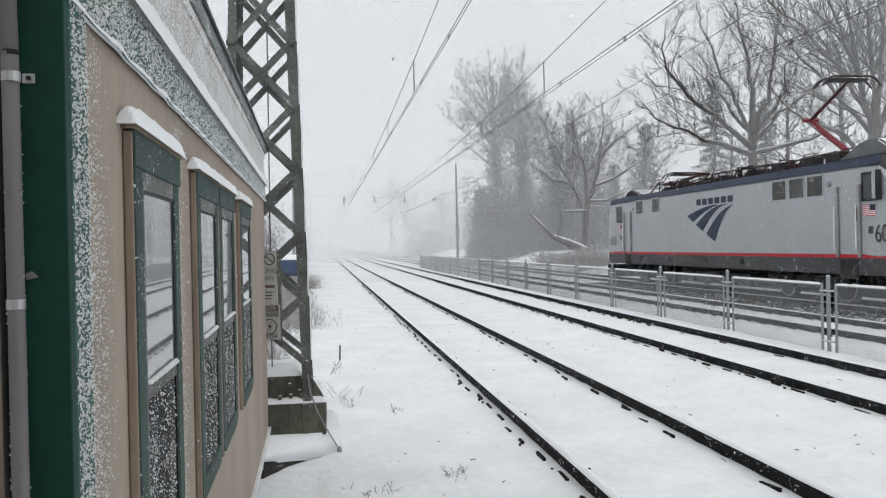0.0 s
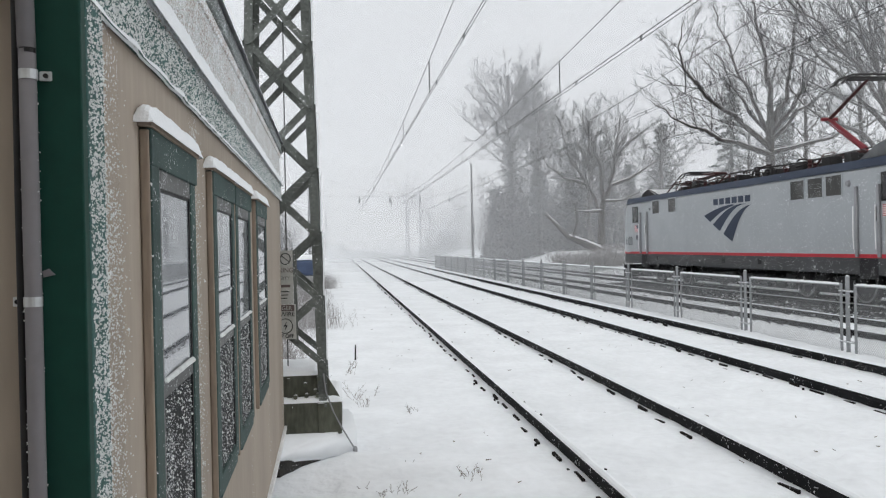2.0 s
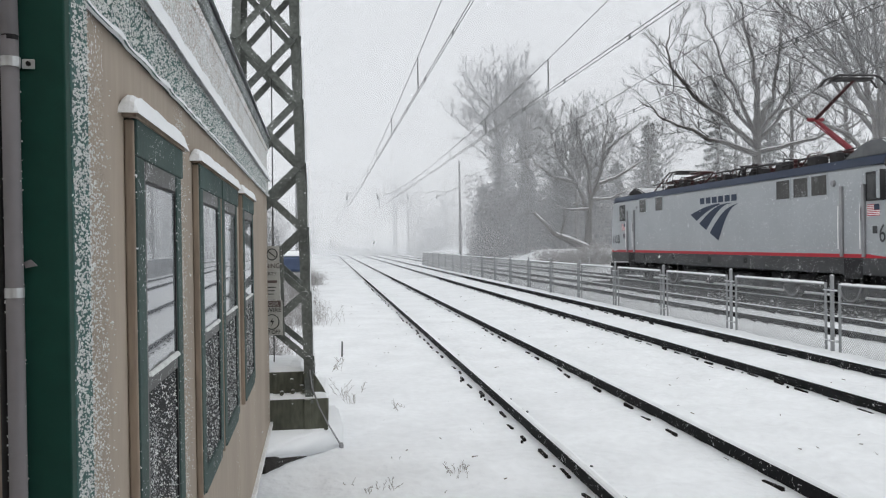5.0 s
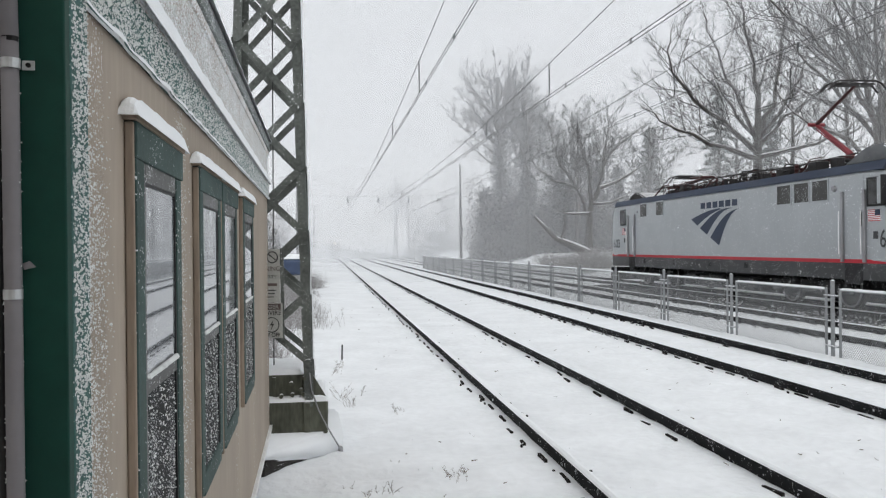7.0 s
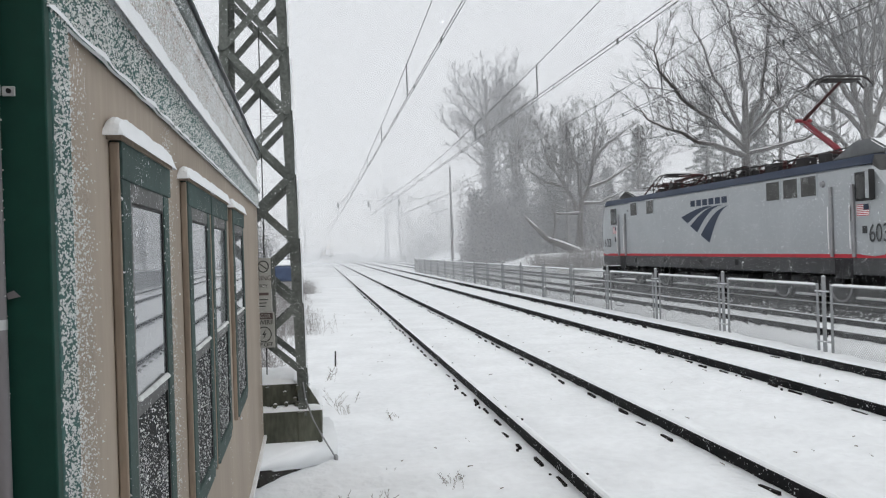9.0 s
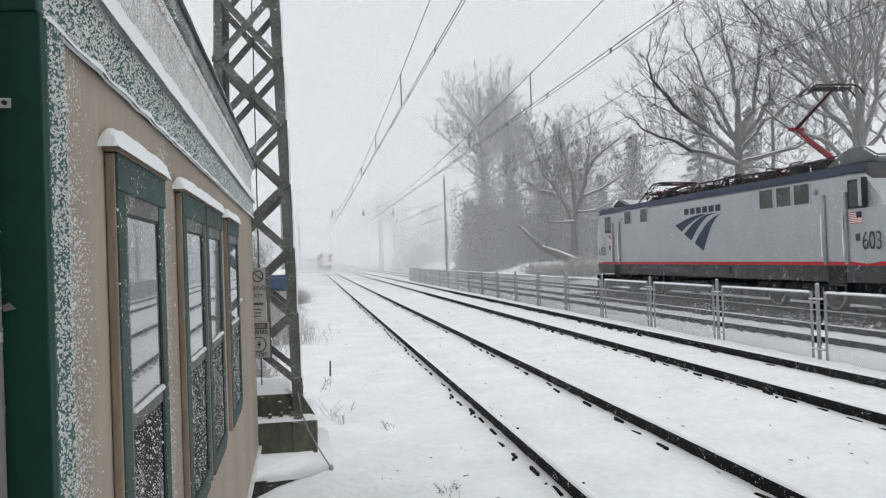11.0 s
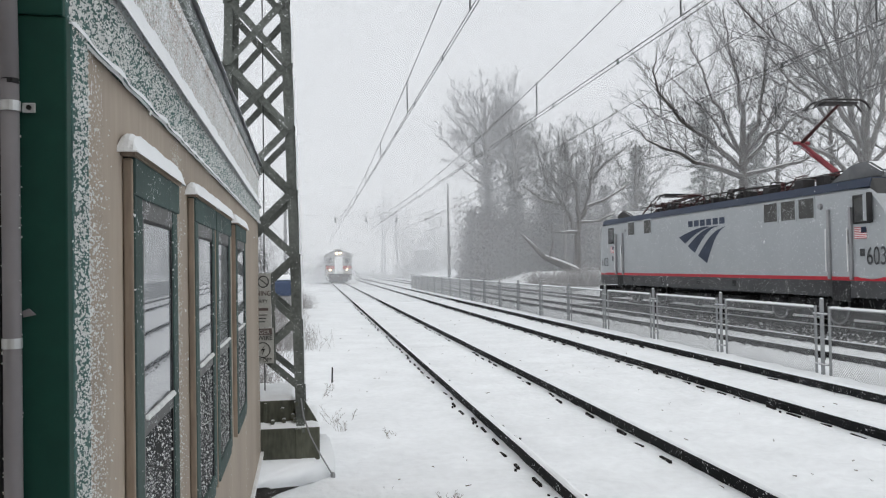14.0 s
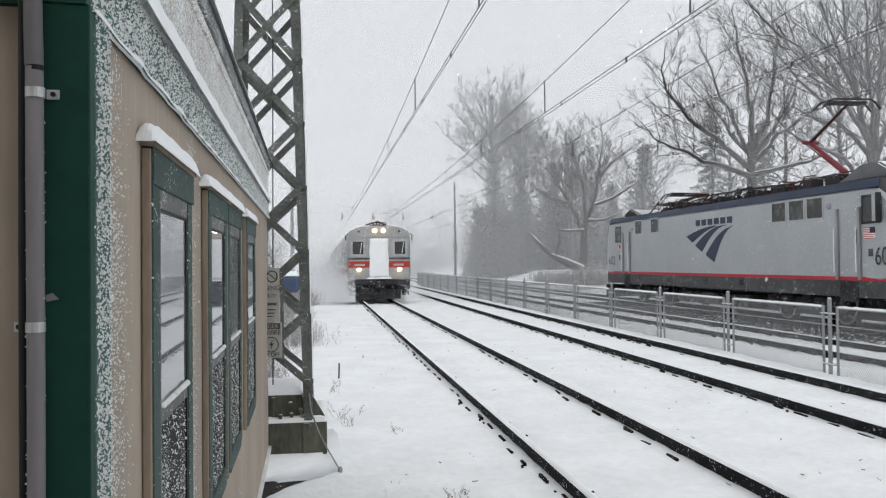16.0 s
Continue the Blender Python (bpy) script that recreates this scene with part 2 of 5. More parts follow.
def lumpy(x0, x1, y0, y1, z0, h, seed=0, cell=0.04, over=0.02, amp=1.0):
    """A bank of snow on a ledge, rounded and uneven."""
    bm = bmesh.new()
    nx, ny = max(3, int((x1 - x0) / cell)), max(3, int((y1 - y0) / cell))
    nx, ny = min(nx, 160), min(ny, 160)
    g = []
    for i in range(nx + 1):
        row = []
        for j in range(ny + 1):
            u, v = i / nx, j / ny
            rx = min(1, min(u, 1 - u) * (x1 - x0) / min(1.2 * h, 0.5 * (x1 - x0)))
            ry = min(1, min(v, 1 - v) * (y1 - y0) / min(1.2 * h, 0.5 * (y1 - y0)))
            edge = math.sqrt(max(0, 1 - (1 - rx) ** 2)) * math.sqrt(max(0, 1 - (1 - ry) ** 2))
            x, y = x0 + u * (x1 - x0), y0 + v * (y1 - y0)
            n = noise.noise(Vector((x * 7 + seed, y * 7, seed))) * 0.35 + noise.noise(Vector((x * 25, y * 25 + seed, 2))) * 0.15
            n *= amp
            row.append(bm.verts.new((x + n * over * 0.4, y + n * over * 0.4, z0 + h * edge * (1 + n))))
        g.append(row)
    for i in range(nx):
        for j in range(ny):
            bm.faces.new((g[i][j], g[i + 1][j], g[i + 1][j + 1], g[i][j + 1]))
    rim = [g[i][0] for i in range(nx + 1)] + [g[nx][j] for j in range(1, ny + 1)] + [g[i][ny] for i in range(nx - 1, -1, -1)] + [g[0][j] for j in range(ny - 1, 0, -1)]
    low = [bm.verts.new((v.co.x, v.co.y, z0 - 0.003)) for v in rim]
    for i in range(len(rim)):
        j = (i + 1) % len(rim)
        bm.faces.new((rim[j], rim[i], low[i], low[j]))
    bmesh.ops.recalc_face_normals(bm, faces=bm.faces)
    return bm


def stuck(name, places, parent, seed, lo=0.0012, hi=0.0030):
    """Small clumps of snow stuck to a board; places(rng) gives a spot and its outward way."""
    rng = random.Random(seed)
    verts, faces = [], []
    base = ((1, 0, 0), (0, 1, 0), (-1, 0, 0), (0, -1, 0), (0, 0, 0.8))
    for c, n in places(rng):
        c, n = Vector(c), Vector(n)
        a = n.cross(Vector((0.1, 0.2, 1))).normalized()
        b = n.cross(a)
        r, t = rng.uniform(lo, hi) * (1.6 if rng.random() < 0.12 else 1), rng.uniform(0, 1.6)
        i = len(verts)
        for x, y, z in base:
            x, y = x * math.cos(t) - y * math.sin(t), x * math.sin(t) + y * math.cos(t)
            w = rng.uniform(0.7, 1.3)
            verts.append(c + (a * x + b * y) * r * w + n * (z * r * 1.3))
        faces += [(i + k, i + (k + 1) % 4, i + 4) for k in range(4)]
    ob = raw(name, verts, faces, STUCK, parent, True)
    ob["kind"] = "stuff"
    return ob


def letters(text, size, material, parent, m, name="lettering", thick=0.002, squeeze=1.0):
    cu = bpy.data.curves.new(name, "FONT")
    cu.body, cu.size, cu.extrude, cu.align_x, cu.align_y = text, size, thick, "CENTER", "CENTER"
    tmp = new("tmp", cu)
    me = bpy.data.meshes.new_from_object(tmp.evaluated_get(bpy.context.evaluated_depsgraph_get()))
    bpy.data.objects.remove(tmp)
    me.materials.clear()
    me.materials.append(material)
    ob = new(name, me)
    ob.parent = parent
    ob.matrix_local = m @ Matrix.Diagonal((squeeze, 1, 1, 1))
    return ob


TRACKS = (0.0, 3.96, 7.935, 11.785)


def bend(y):
    """How far the line swings to the side at y."""
    return -0.006 * max(0.0, y - 8.0)


# ---- ground ----
def lines(spans):
    out = []
    for a, b, step in spans:
        n = max(1, round((b - a) / step))
        out += [a + (b - a) * i / n for i in range(n)]
    return out + [spans[-1][1]]


def build_ground():
    xs = lines(((-900, -60, 120), (-60, -12, 6), (-12, -3.6, 0.6), (-3.6, 5.8, 0.085), (5.8, 9.2, 0.17), (9.2, 14, 0.3), (14, 40, 2), (40, 100, 12), (100, 900, 160)))
    ys = lines(((-300, -20, 70), (-20, 2, 2), (2, 22, 0.09), (22, 60, 0.5), (60, 160, 4), (160, 600, 40), (600, 3000, 400)))
    verts, faces = [], []
    for y in ys:
        for x in xs:
            z = -0.125
            if abs(x) < 40 and -20 < y < 160:
                near = min(abs(abs(x - c - bend(y)) - 0.7535) for c in TRACKS)
                calm = min(1.0, 0.2 + max(0.0, near - 0.12) * 3.0)
                lump = 0.02 * noise.noise(Vector((x * 0.9, y * 0.9, 0))) + 0.02 * noise.noise(Vector((x * 3.1, y * 3.1, 3))) + 0.013 * noise.noise(Vector((x * 6.5, y * 6.5, 5)))
                between = max(0.0, 1.0 - 0.8 * max(0.0, abs(x - 1.98) - 0.5)) if 0.8 < x < 3.2 else 0.0
                lump += (0.02 * noise.noise(Vector((x * 4.3, y * 3.0, 11))) + 0.014 * noise.noise(Vector((x * 7.5, y * 5.5, 12)))) * (0.5 + 1.1 * between)
                lump -= 0.06 * between * max(0.0, noise.noise(Vector((x * 3.6, y * 2.6, 15))) - 0.22)
                dent = noise.noise(Vector((x * 2.6, y * 1.7, 8)))
                z += calm * (lump - 0.05 * max(0.0, dent - 0.2))
                for c in TRACKS:
                    if abs(x - c - bend(y)) < 1.35:
                        z += calm * (0.012 + 0.01 * noise.noise(Vector((x * 2, y, 6)))) * (2.6 if x > 6 else 1.0) * math.cos(y * 2 * math.pi / 0.6)
            if x < -1.6:
                z += 0.03 * min(1.0, (-1.6 - x))
            if x < -4.2 and y > 8.5:
                z += min(0.5, (-4.2 - x) * 0.15)
            if x > 14.5:
                z += min(1.2, (x - 14.5) * 0.3)
            verts.append((x, y, z))
    n = len(xs)
    for j in range(len(ys) - 1):
        for i in range(n - 1):
            a = j * n + i
            faces.append((a, a + 1, a + n + 1, a + n))
    tagged(raw("ground", verts, faces, SNOW, smooth=True), "trackside ground under fresh smooth snow", "ground", kind="structure")


build_ground()


# ---- tracks ----
def rail_mesh():
    prof = ((-0.07, -0.17), (0.07, -0.17), (0.07, -0.155), (0.012, -0.135), (0.012, -0.045), (0.036, -0.035), (0.036, -0.006), (0.028, 0),
            (-0.028, 0), (-0.036, -0.006), (-0.036, -0.035), (-0.012, -0.045), (-0.012, -0.135), (-0.07, -0.155))
    return prof


def sweep(name, prof, x, ys, material, parent, wobble=0.0):
    verts, faces, n = [], [], len(prof)
    for y in ys:
        w = 1 + wobble * noise.noise(Vector((x, y * 3, 5)))
        for px, pz in prof:
            verts.append((x + bend(y) + px, y, pz if pz <= 0 else pz * w))
    for j in range(len(ys) - 1):
        for i in range(n):
            k = (i + 1) % n
            faces.append((j * n + i, j * n + k, (j + 1) * n + k, (j + 1) * n + i))
    faces += [tuple(range(n))[::-1], tuple((len(ys) - 1) * n + i for i in range(n))]
    return raw(name, verts, faces, material, parent)


def tie_mesh(seed):
    """A tie with its plates and rail clips, the clips as dark bars for the shadowed slits by the rail; some clips lie
    deep under the snow.
    """
    rng = random.Random(seed)
    bm = bx(-1.3, 1.3, -0.11, 0.11, -0.30, -0.155, bevel=0.012)
    for gx in (-0.7525, 0.7525):
        box(bm, gx - 0.19, gx + 0.19, -0.08, 0.08, -0.155, -0.138)
        for s in (-1, 1):
            deep = 0.03 if rng.random() < 0.2 else rng.uniform(-0.016, -0.004)
            a, b = rng.uniform(-0.17, -0.08), rng.uniform(0.05, 0.15)
            off = rng.uniform(0.105, 0.135)
            # dark bar in place of the shaded slit under the snow edge
            box(bm, gx + s * off - 0.014, gx + s * off + 0.014, a, b, -0.15 - deep, -0.108 - deep, bevel=0.002)
            if rng.random() < 0.4:
                y = rng.uniform(-0.2, 0.2)
                box(bm, gx + s * (off + 0.04) - 0.01, gx + s * (off + 0.04) + 0.012, y, y + 0.035, -0.15, -0.105 - deep * 0.5, bevel=0.006)
    return mesh_of("tie", bm, TIE)


def build_tracks():
    tms = [tie_mesh(i) for i in range(9)]
    ys = lines(((-20, 60, 2.5), (60, 160, 5), (160, 620, 20)))
    ysnow = lines(((-6, 40, 0.25), (40, 160, 5), (160, 620, 20)))
    for k, c in enumerate(TRACKS):
        tr = thing("railway_track", None, "snow-covered railway track with dark steel rails", "railway track", "four parallel tracks")
        for s in (-0.7535, 0.7535):
            r = sweep("rail", rail_mesh(), c + s, ys, RAIL, tr)
            cap = sweep("rail_snow", ((-0.034, 0.0), (0.036, 0.0), (0.03, 0.016), (0.0, 0.026), (-0.024, 0.014)), c + s, ysnow, CLUMP, tr, 0.5)
            cap["label"] = "line of snow lying on the rail head"
        rng = random.Random(k)
        for i in range(70):
            y = 1.2 + i * 0.6
            o = new("tie", tms[rng.randrange(9)])
            o.parent = tr
            o.matrix_local = pose(c + bend(y) + rng.uniform(-0.03, 0.03), y + rng.uniform(-0.04, 0.04), rng.uniform(-0.016, 0.005), rng.uniform(-4, 4), 0, rng.uniform(-3, 3))


build_tracks()


# ---- fence ----
FX, FSTEP, FY0, FTOP = 5.7, 3.5, 9.4, 1.0


def chain_mesh(width, z0, z1, cell=0.055):
    """Woven diamonds: two sets of slanting wires, three-sided."""
    verts, faces = [], []
    h = z1 - z0

    def wire(a, b):
        d = Vector((0, b[0] - a[0], b[1] - a[1])).normalized()
        s = Vector((1, 0, 0)).cross(d)
        i = len(verts)
        for p in (a, b):
            for k in range(3):
                o = Vector((1, 0, 0)) * math.cos(k * 2.094) * 0.003 + s * math.sin(k * 2.094) * 0.003
                verts.append((o.x, p[0] + o.y, p[1] + o.z))
        for k in range(3):
            m = (k + 1) % 3
            faces.append((i + k, i + m, i + 3 + m, i + 3 + k))
    n = int((width + h) / cell)
    for k in range(1, n + 1):
        c = k * cell
        y0, y1 = max(0, c - h), min(width, c)
        if y1 - y0 > 0.02:
            wire((y0, z0 + c - y0), (y1, z0 + c - y1))
            wire((width - y0, z0 + c - y0), (width - y1, z0 + c - y1))
    me = bpy.data.meshes.new("mesh")
    me.from_pydata(verts, [], faces)
    me.materials.append(LINK)
    return me


def build_fence():
    w = FSTEP - 0.36
    z0 = -0.1
    fence = thing("chain_link_fence", None, "galvanised chain-link fence between the tracks, snow on top rails", "fence")
    meshes = {
        "top_rail": mesh_of("top_rail", tb(((0, 0, FTOP), (0, w, FTOP)), 0.021), FENCE),
        "frame_post": mesh_of("frame_post", tb(((0, 0, z0 - 0.15), (0, 0, FTOP + 0.03)), 0.024, 8), FENCE),
        "far_frame_post": mesh_of("far_frame_post", tb(((0, w, z0 - 0.15), (0, w, FTOP + 0.03)), 0.024, 8), FENCE),
        "rail_snow": mesh_of("rail_snow", lumpy(-0.024, 0.024, 0.02, w - 0.02, FTOP + 0.01, 0.03, 3, 0.05), CLUMP)}
    chain = chain_mesh(w, z0 - 0.03, FTOP)
    pole = mesh_of("post", tb(((0, 0, -0.25), (0, 0, FTOP + 0.13)), 0.034, 10), FENCE)
    cap = mesh_of("cap", tb(((0, 0, FTOP + 0.13), (0, 0, FTOP + 0.155), (0, 0, FTOP + 0.17)), [0.038, 0.034, 0.012], 10), FENCE)
    clamps = [mesh_of("clamp", tube(tb(((0.03, -0.2, zz), (0.045, 0, zz), (0.03, 0.2, zz)), 0.014), ((-0.03, -0.2, zz), (-0.045, 0, zz), (-0.03, 0.2, zz)), 0.014), FENCE) for zz in (0.05, FTOP - 0.1)]
    for i in range(19):
        y = FY0 + i * FSTEP
        p = new("post", pole)
        p.parent, p.matrix_local = fence, pose(FX + bend(y), y, 0)
        for name, me in (("cap", cap), ("clamp", clamps[0]), ("clamp", clamps[1])):
            new(name, me).parent = p
        if i < 18:
            q = new("panel", chain)
            q.parent, q.matrix_local = fence, pose(FX + bend(y + 0.18), y + 0.18, 0)
            q["kind"] = "stuff"
            for name, me in meshes.items():
                new(name, me).parent = q


build_fence()


# ---- shed ----
SHED = pose(-3.166, 1.5, -0.1, 0, 0, 1.165)
SLEN, STOP, BAND0, BAND1 = 6.1, 2.765, 2.345, 2.482


def build_window(shed, y0, y1, zb=1.02, zt=2.185):
    c, out = 0.085, 0.025
    win = part("window", bx(-0.03, out, y0, y0 + c, zb, zt - 0.085, bevel=0.003), GREEN_W, shed, "green-cased sash window, snow stuck on lower screen")
    part("casing", bx(-0.03, 0.021, y1 - c, y1, zb, zt - 0.085, bevel=0.003), GREEN_W, win)
    part("header", bx(-0.03, out + 0.002, y0 - 0.001, y1 + 0.005, zt - 0.085, zt, bevel=0.004), GREEN_W, win)
    part("bottom_casing", bx(-0.03, out - 0.002, y0 + c, y1 - c, zb - 0.02, zb + 0.06, bevel=0.004), GREEN_W, win)
    part("casing_edge", bx(0.001, out - 0.003, y0 - 0.012, y0 - 0.0015, zb - 0.02, zt - 0.004, bevel=0.004), BROWN, win, "brown edge beside the casing")
    part("drip_cap", bx(0, out + 0.006, y0 - 0.025, y1 + 0.02, zt, zt + 0.012), BROWN, win)
    part("cap_snow", lumpy(-0.005, out + 0.018, y0 - 0.062, y1 + 0.045, zt + 0.006, 0.05, y0 * 9, 0.009, 0.03, 0.45), CLUMP, win, "rounded snow on the cap")
    a, b, mid = y0 + c, y1 - c, 1.562
    bm = bx(-0.03, 0.02, a, a + 0.04, zb + 0.06, zt - 0.085, bevel=0.003)
    box(bm, -0.03, 0.02, a + 0.04, b - 0.014, zt - 0.13, zt - 0.085)
    part("sash_frame", bm, SASH, win)
    part("sash_bead", bx(-0.03, 0.0165, a + 0.04, b - 0.014, zt - 0.138, zt - 0.13), BLACK, win, "black sash bead")
    part("jamb", bx(-0.03, 0.0175, b - 0.014, b, zb + 0.06, zt - 0.085), BLACK, win, "black jamb")
    part("pane", bx(-0.03, 0.014, a + 0.04, b - 0.014, mid + 0.022, zt - 0.138), GLASS, win, "glass mirroring the snowy tracks")
    part("meeting_rail", bx(-0.03, 0.019, a + 0.04, b - 0.014, mid - 0.022, mid + 0.022, bevel=0.004), SASH, win)
    part("rail_snow", lumpy(0.012, 0.026, a + 0.05, b - 0.02, mid + 0.02, 0.008, y0 * 5, 0.006, 0.02, 1.6), STUCK, win, "crumbs of snow on the sash rail")
    part("insect_screen", bx(-0.03, 0.012, a + 0.04, b - 0.014, zb + 0.06, mid - 0.022), SCREEN, win, "dark screen caked with snow")
    rng = random.Random(int(y0 * 100))
    grains = [((0.013, rng.uniform(a + 0.042, b - 0.016), rng.uniform(zb + 0.06, mid - 0.025)), (1, 0, 0)) for _ in range(560)]
    stuck("screen_snow", lambda r: grains, win, int(y0 * 50), 0.0012, 0.0034)


def build_shed():
    shed = thing("trackside_shed", SHED, "beige trackside shed with dark green trim, snow stuck on walls", "shed")
    wins = ((0.475, 1.125), (1.51, 2.19), (2.225, 2.95), (3.28, 4.1))
    # track-side wall in strips round the windows
    edges = [0.0] + [v for w in wins for v in w] + [SLEN]
    zb, zt = 1.0, 2.185
    for i in range(0, len(edges), 2):
        a, b = edges[i], edges[i + 1]
        if i == 0:
            part("wall_panel", bx(-0.1, 0, a, 0.29, 0.3, BAND0), BEIGE_F, shed, "beige panel speckled with snow")
            part("wall_panel", bx(-0.1, 0, 0.29, b, 0.3, BAND0), BEIGE, shed)
        elif i == 2:
            part("wall_panel", bx(-0.1, 0, a, a + 0.17, 0.3, BAND0), BEIGE_F, shed, "beige panel speckled with snow")
            part("wall_panel", bx(-0.1, 0, a + 0.17, b, 0.3, BAND0), BEIGE, shed)
        else:
            part("wall_panel", bx(-0.1, 0, a, b, 0.3, BAND0), BEIGE, shed)
    for a, b in wins:
        part("wall_panel", bx(-0.1, 0, a, b, 0.3, zb), BEIGE, shed)
        part("wall_panel", bx(-0.1, 0, a, b, zt, BAND0), BEIGE, shed)
        build_window(shed, a, b)
    # black sheet gives the room behind the windows its darkness by colour
    part("interior_wall", bx(-0.6, -0.55, 0.2, SLEN - 0.2, 0.4, 2.4), BLACK, shed, "black sheet in place of the unlit interior")
    part("corner_board", bx(-0.02, 0.018, 0.0, 0.106, 0.3, BAND0, bevel=0.003), GREEN_F, shed, "green corner board caked with snow")
    part("upper_panel", bx(-0.1, 0.006, 0, SLEN, BAND1, STOP), BEIGE_S, shed, "upper panel thick with stuck snow")
    part("trim_band", bx(0.0, 0.014, -0.015, SLEN + 0.02, BAND0, BAND1, bevel=0.004), GREEN_F, shed, "green band caked with snow")
    part("band_snow", lumpy(0.002, 0.036, -0.02, SLEN + 0.03, BAND1 - 0.004, 0.066, 4, 0.012, 0.02, 0.5), CLUMP, shed, "snow ridge on the band")
    part("band_lip_snow", lumpy(0.01, 0.022, -0.012, SLEN + 0.02, BAND0 - 0.004, 0.011, 9, 0.005, 0.02, 1.7), CLUMP, shed, "snow on the lower lip")
    part("roof_edge", bx(-0.1, 0.016, -0.06, SLEN + 0.07, STOP - 0.03, STOP + 0.012, bevel=0.004), BEIGE_S, shed)
    part("roof_edge_lip", bx(-0.1, 0.028, -0.06, SLEN + 0.07, STOP + 0.012, STOP + 0.05, bevel=0.005), ROOFEDGE, shed)
    part("roof", bx(-2.7, 0.024, -0.06, SLEN + 0.07, STOP + 0.051, STOP + 0.09), ROOFEDGE, shed)
    part("roof_snow", lumpy(-2.7, 0.045, -0.07, SLEN + 0.08, STOP + 0.09, 0.07, 1, 0.05), CLUMP, shed, "snow on the roof edge")
    part("base_trim", bx(-0.1, 0.025, 0, SLEN, 0.265, 0.3, bevel=0.003), WHITE, shed, "white base trim dusted with snow")
    part("skirt", bx(-0.14, -0.04, 0.05, SLEN - 0.05, -0.1, 0.265), ROT, shed, "dark gap boards under the floor")
    # end wall that faces back along the line
    part("end_wall", bx(-2.6, -0.1, 0, 0.1, 0.3, BAND0), BEIGE, shed)
    part("end_wall", bx(-2.6, -0.1, SLEN - 0.1, SLEN, 0.3, STOP), BEIGE, shed)
    part("back_wall", bx(-2.7, -2.6, 0, SLEN, 0.3, STOP), BEIGE, shed)
    part("end_upper_panel", bx(-2.6, -0.1, 0, 0.1, BAND0, STOP), GREEN_SHADE, shed)
    part("end_corner_board", bx(-0.09, 0.0175, -0.03, -0.001, 0.3, BAND0, bevel=0.003), GREEN_SHADE, shed, "plain green corner board, colour darkened for the sheltered end")
    part("end_band", bx(-2.6, 0.0135, -0.034, -0.016, BAND0, BAND1 + 0.3, bevel=0.002), GREEN_SHADE, shed)
    zs = [0.0, 0.3, 0.6, 0.9, 1.2, 1.5, 1.8, 2.0, 2.236]
    con = part("conduit", tb([(-0.061 + 0.0012 * math.sin(z * 5), -0.046 + 0.001 * math.sin(z * 7), z) for z in zs], 0.0136, 16), CONDUIT, shed, "grey plastic conduit pipe", True)
    part("conduit_upper", tb([(-0.062, -0.048, 2.238), (-0.066, -0.05, 2.5), (-0.07, -0.052, 2.85)], 0.0142, 16), CONDUIT, con, "", True)
    part("joint", tb([(-0.061, -0.047, 2.23), (-0.061, -0.047, 2.24)], 0.0128, 12), BLACK, con)
    part("cable", tb([(-0.08 + 0.002 * math.sin(z * 2.3), -0.038, z) for z in (0.0, 0.4, 0.8, 1.2, 1.6, 2.0, 2.4, 2.9)], 0.0075, 8), BLACK, shed, "black cable beside the conduit", True)
    for z, right in ((2.195, True), (1.823, False)):
        st = part("strap", tb([(-0.061, -0.046, z - 0.008), (-0.061, -0.046, z + 0.008)], 0.0148, 18), ZINC, shed, "galvanised pipe strap")
        x0 = -0.048 if right else -0.097
        part("strap_tab", bx(x0, x0 + 0.02, -0.035, -0.031, z - 0.008, z + 0.008, bevel=0.0015), ZINC, st)
        part("screw", tb([(x0 + (0.011 if right else 0.008), -0.039, z), (x0 + (0.011 if right else 0.008), -0.034, z)], 0.004, 8), BLACK, st)
    def on_corner(rng):
        return [((0.019, rng.uniform(0.002, 0.104), rng.uniform(0.32, BAND0)), (1, 0, 0)) for _ in range(5200)]

    def on_band(rng):
        return [((0.015, SLEN * rng.random() ** 1.3, rng.uniform(BAND0, BAND1)), (1, 0, 0)) for _ in range(11000)]

    def on_wall(rng):
        out = []
        for y0, y1, n in ((0.108, 0.29, 3600), (0.108, 0.37, 1200), (1.14, 1.36, 2600), (1.38, 1.46, 90), (2.96, 3.12, 160), (4.15, 4.4, 120), (5.8, 6.08, 300)):
            for _ in range(n):
                t = rng.random()
                out.append(((0.001, y0 + (y1 - y0) * min(t, rng.random() + 0.25), rng.uniform(0.35, BAND0 - 0.05 - 0.5 * t * (y0 < 0.3) * rng.random())), (1, 0, 0)))
        return out

    def on_upper(rng):
        return [((0.007, SLEN * rng.random() ** 1.3, rng.uniform(BAND1 + 0.02, STOP)), (1, 0, 0)) for _ in range(8000)]
    stuck("stuck_snow", on_corner, shed, 1, 0.0012, 0.003)
    stuck("stuck_snow", on_band, shed, 2, 0.0013, 0.0034)
    stuck("stuck_snow", on_wall, shed, 3, 0.001, 0.0027)
    stuck("stuck_snow", on_upper, shed, 4, 0.0016, 0.0045)

    def on_conduit(rng):
        return [((-0.061 + rng.choice((-1, 1)) * 0.0133, -0.046 + rng.uniform(-0.004, 0.006), rng.uniform(0.4, 2.2)), (0, -1, 0)) for _ in range(160)]
    stuck("stuck_snow", on_conduit, shed, 6, 0.0008, 0.002)
    part("torn_tape", prism([(-0.048, 1.862), (-0.03, 1.866), (-0.04, 1.876), (-0.05, 1.872)], "y", -0.035, -0.031), CONDUIT, shed)


build_shed()
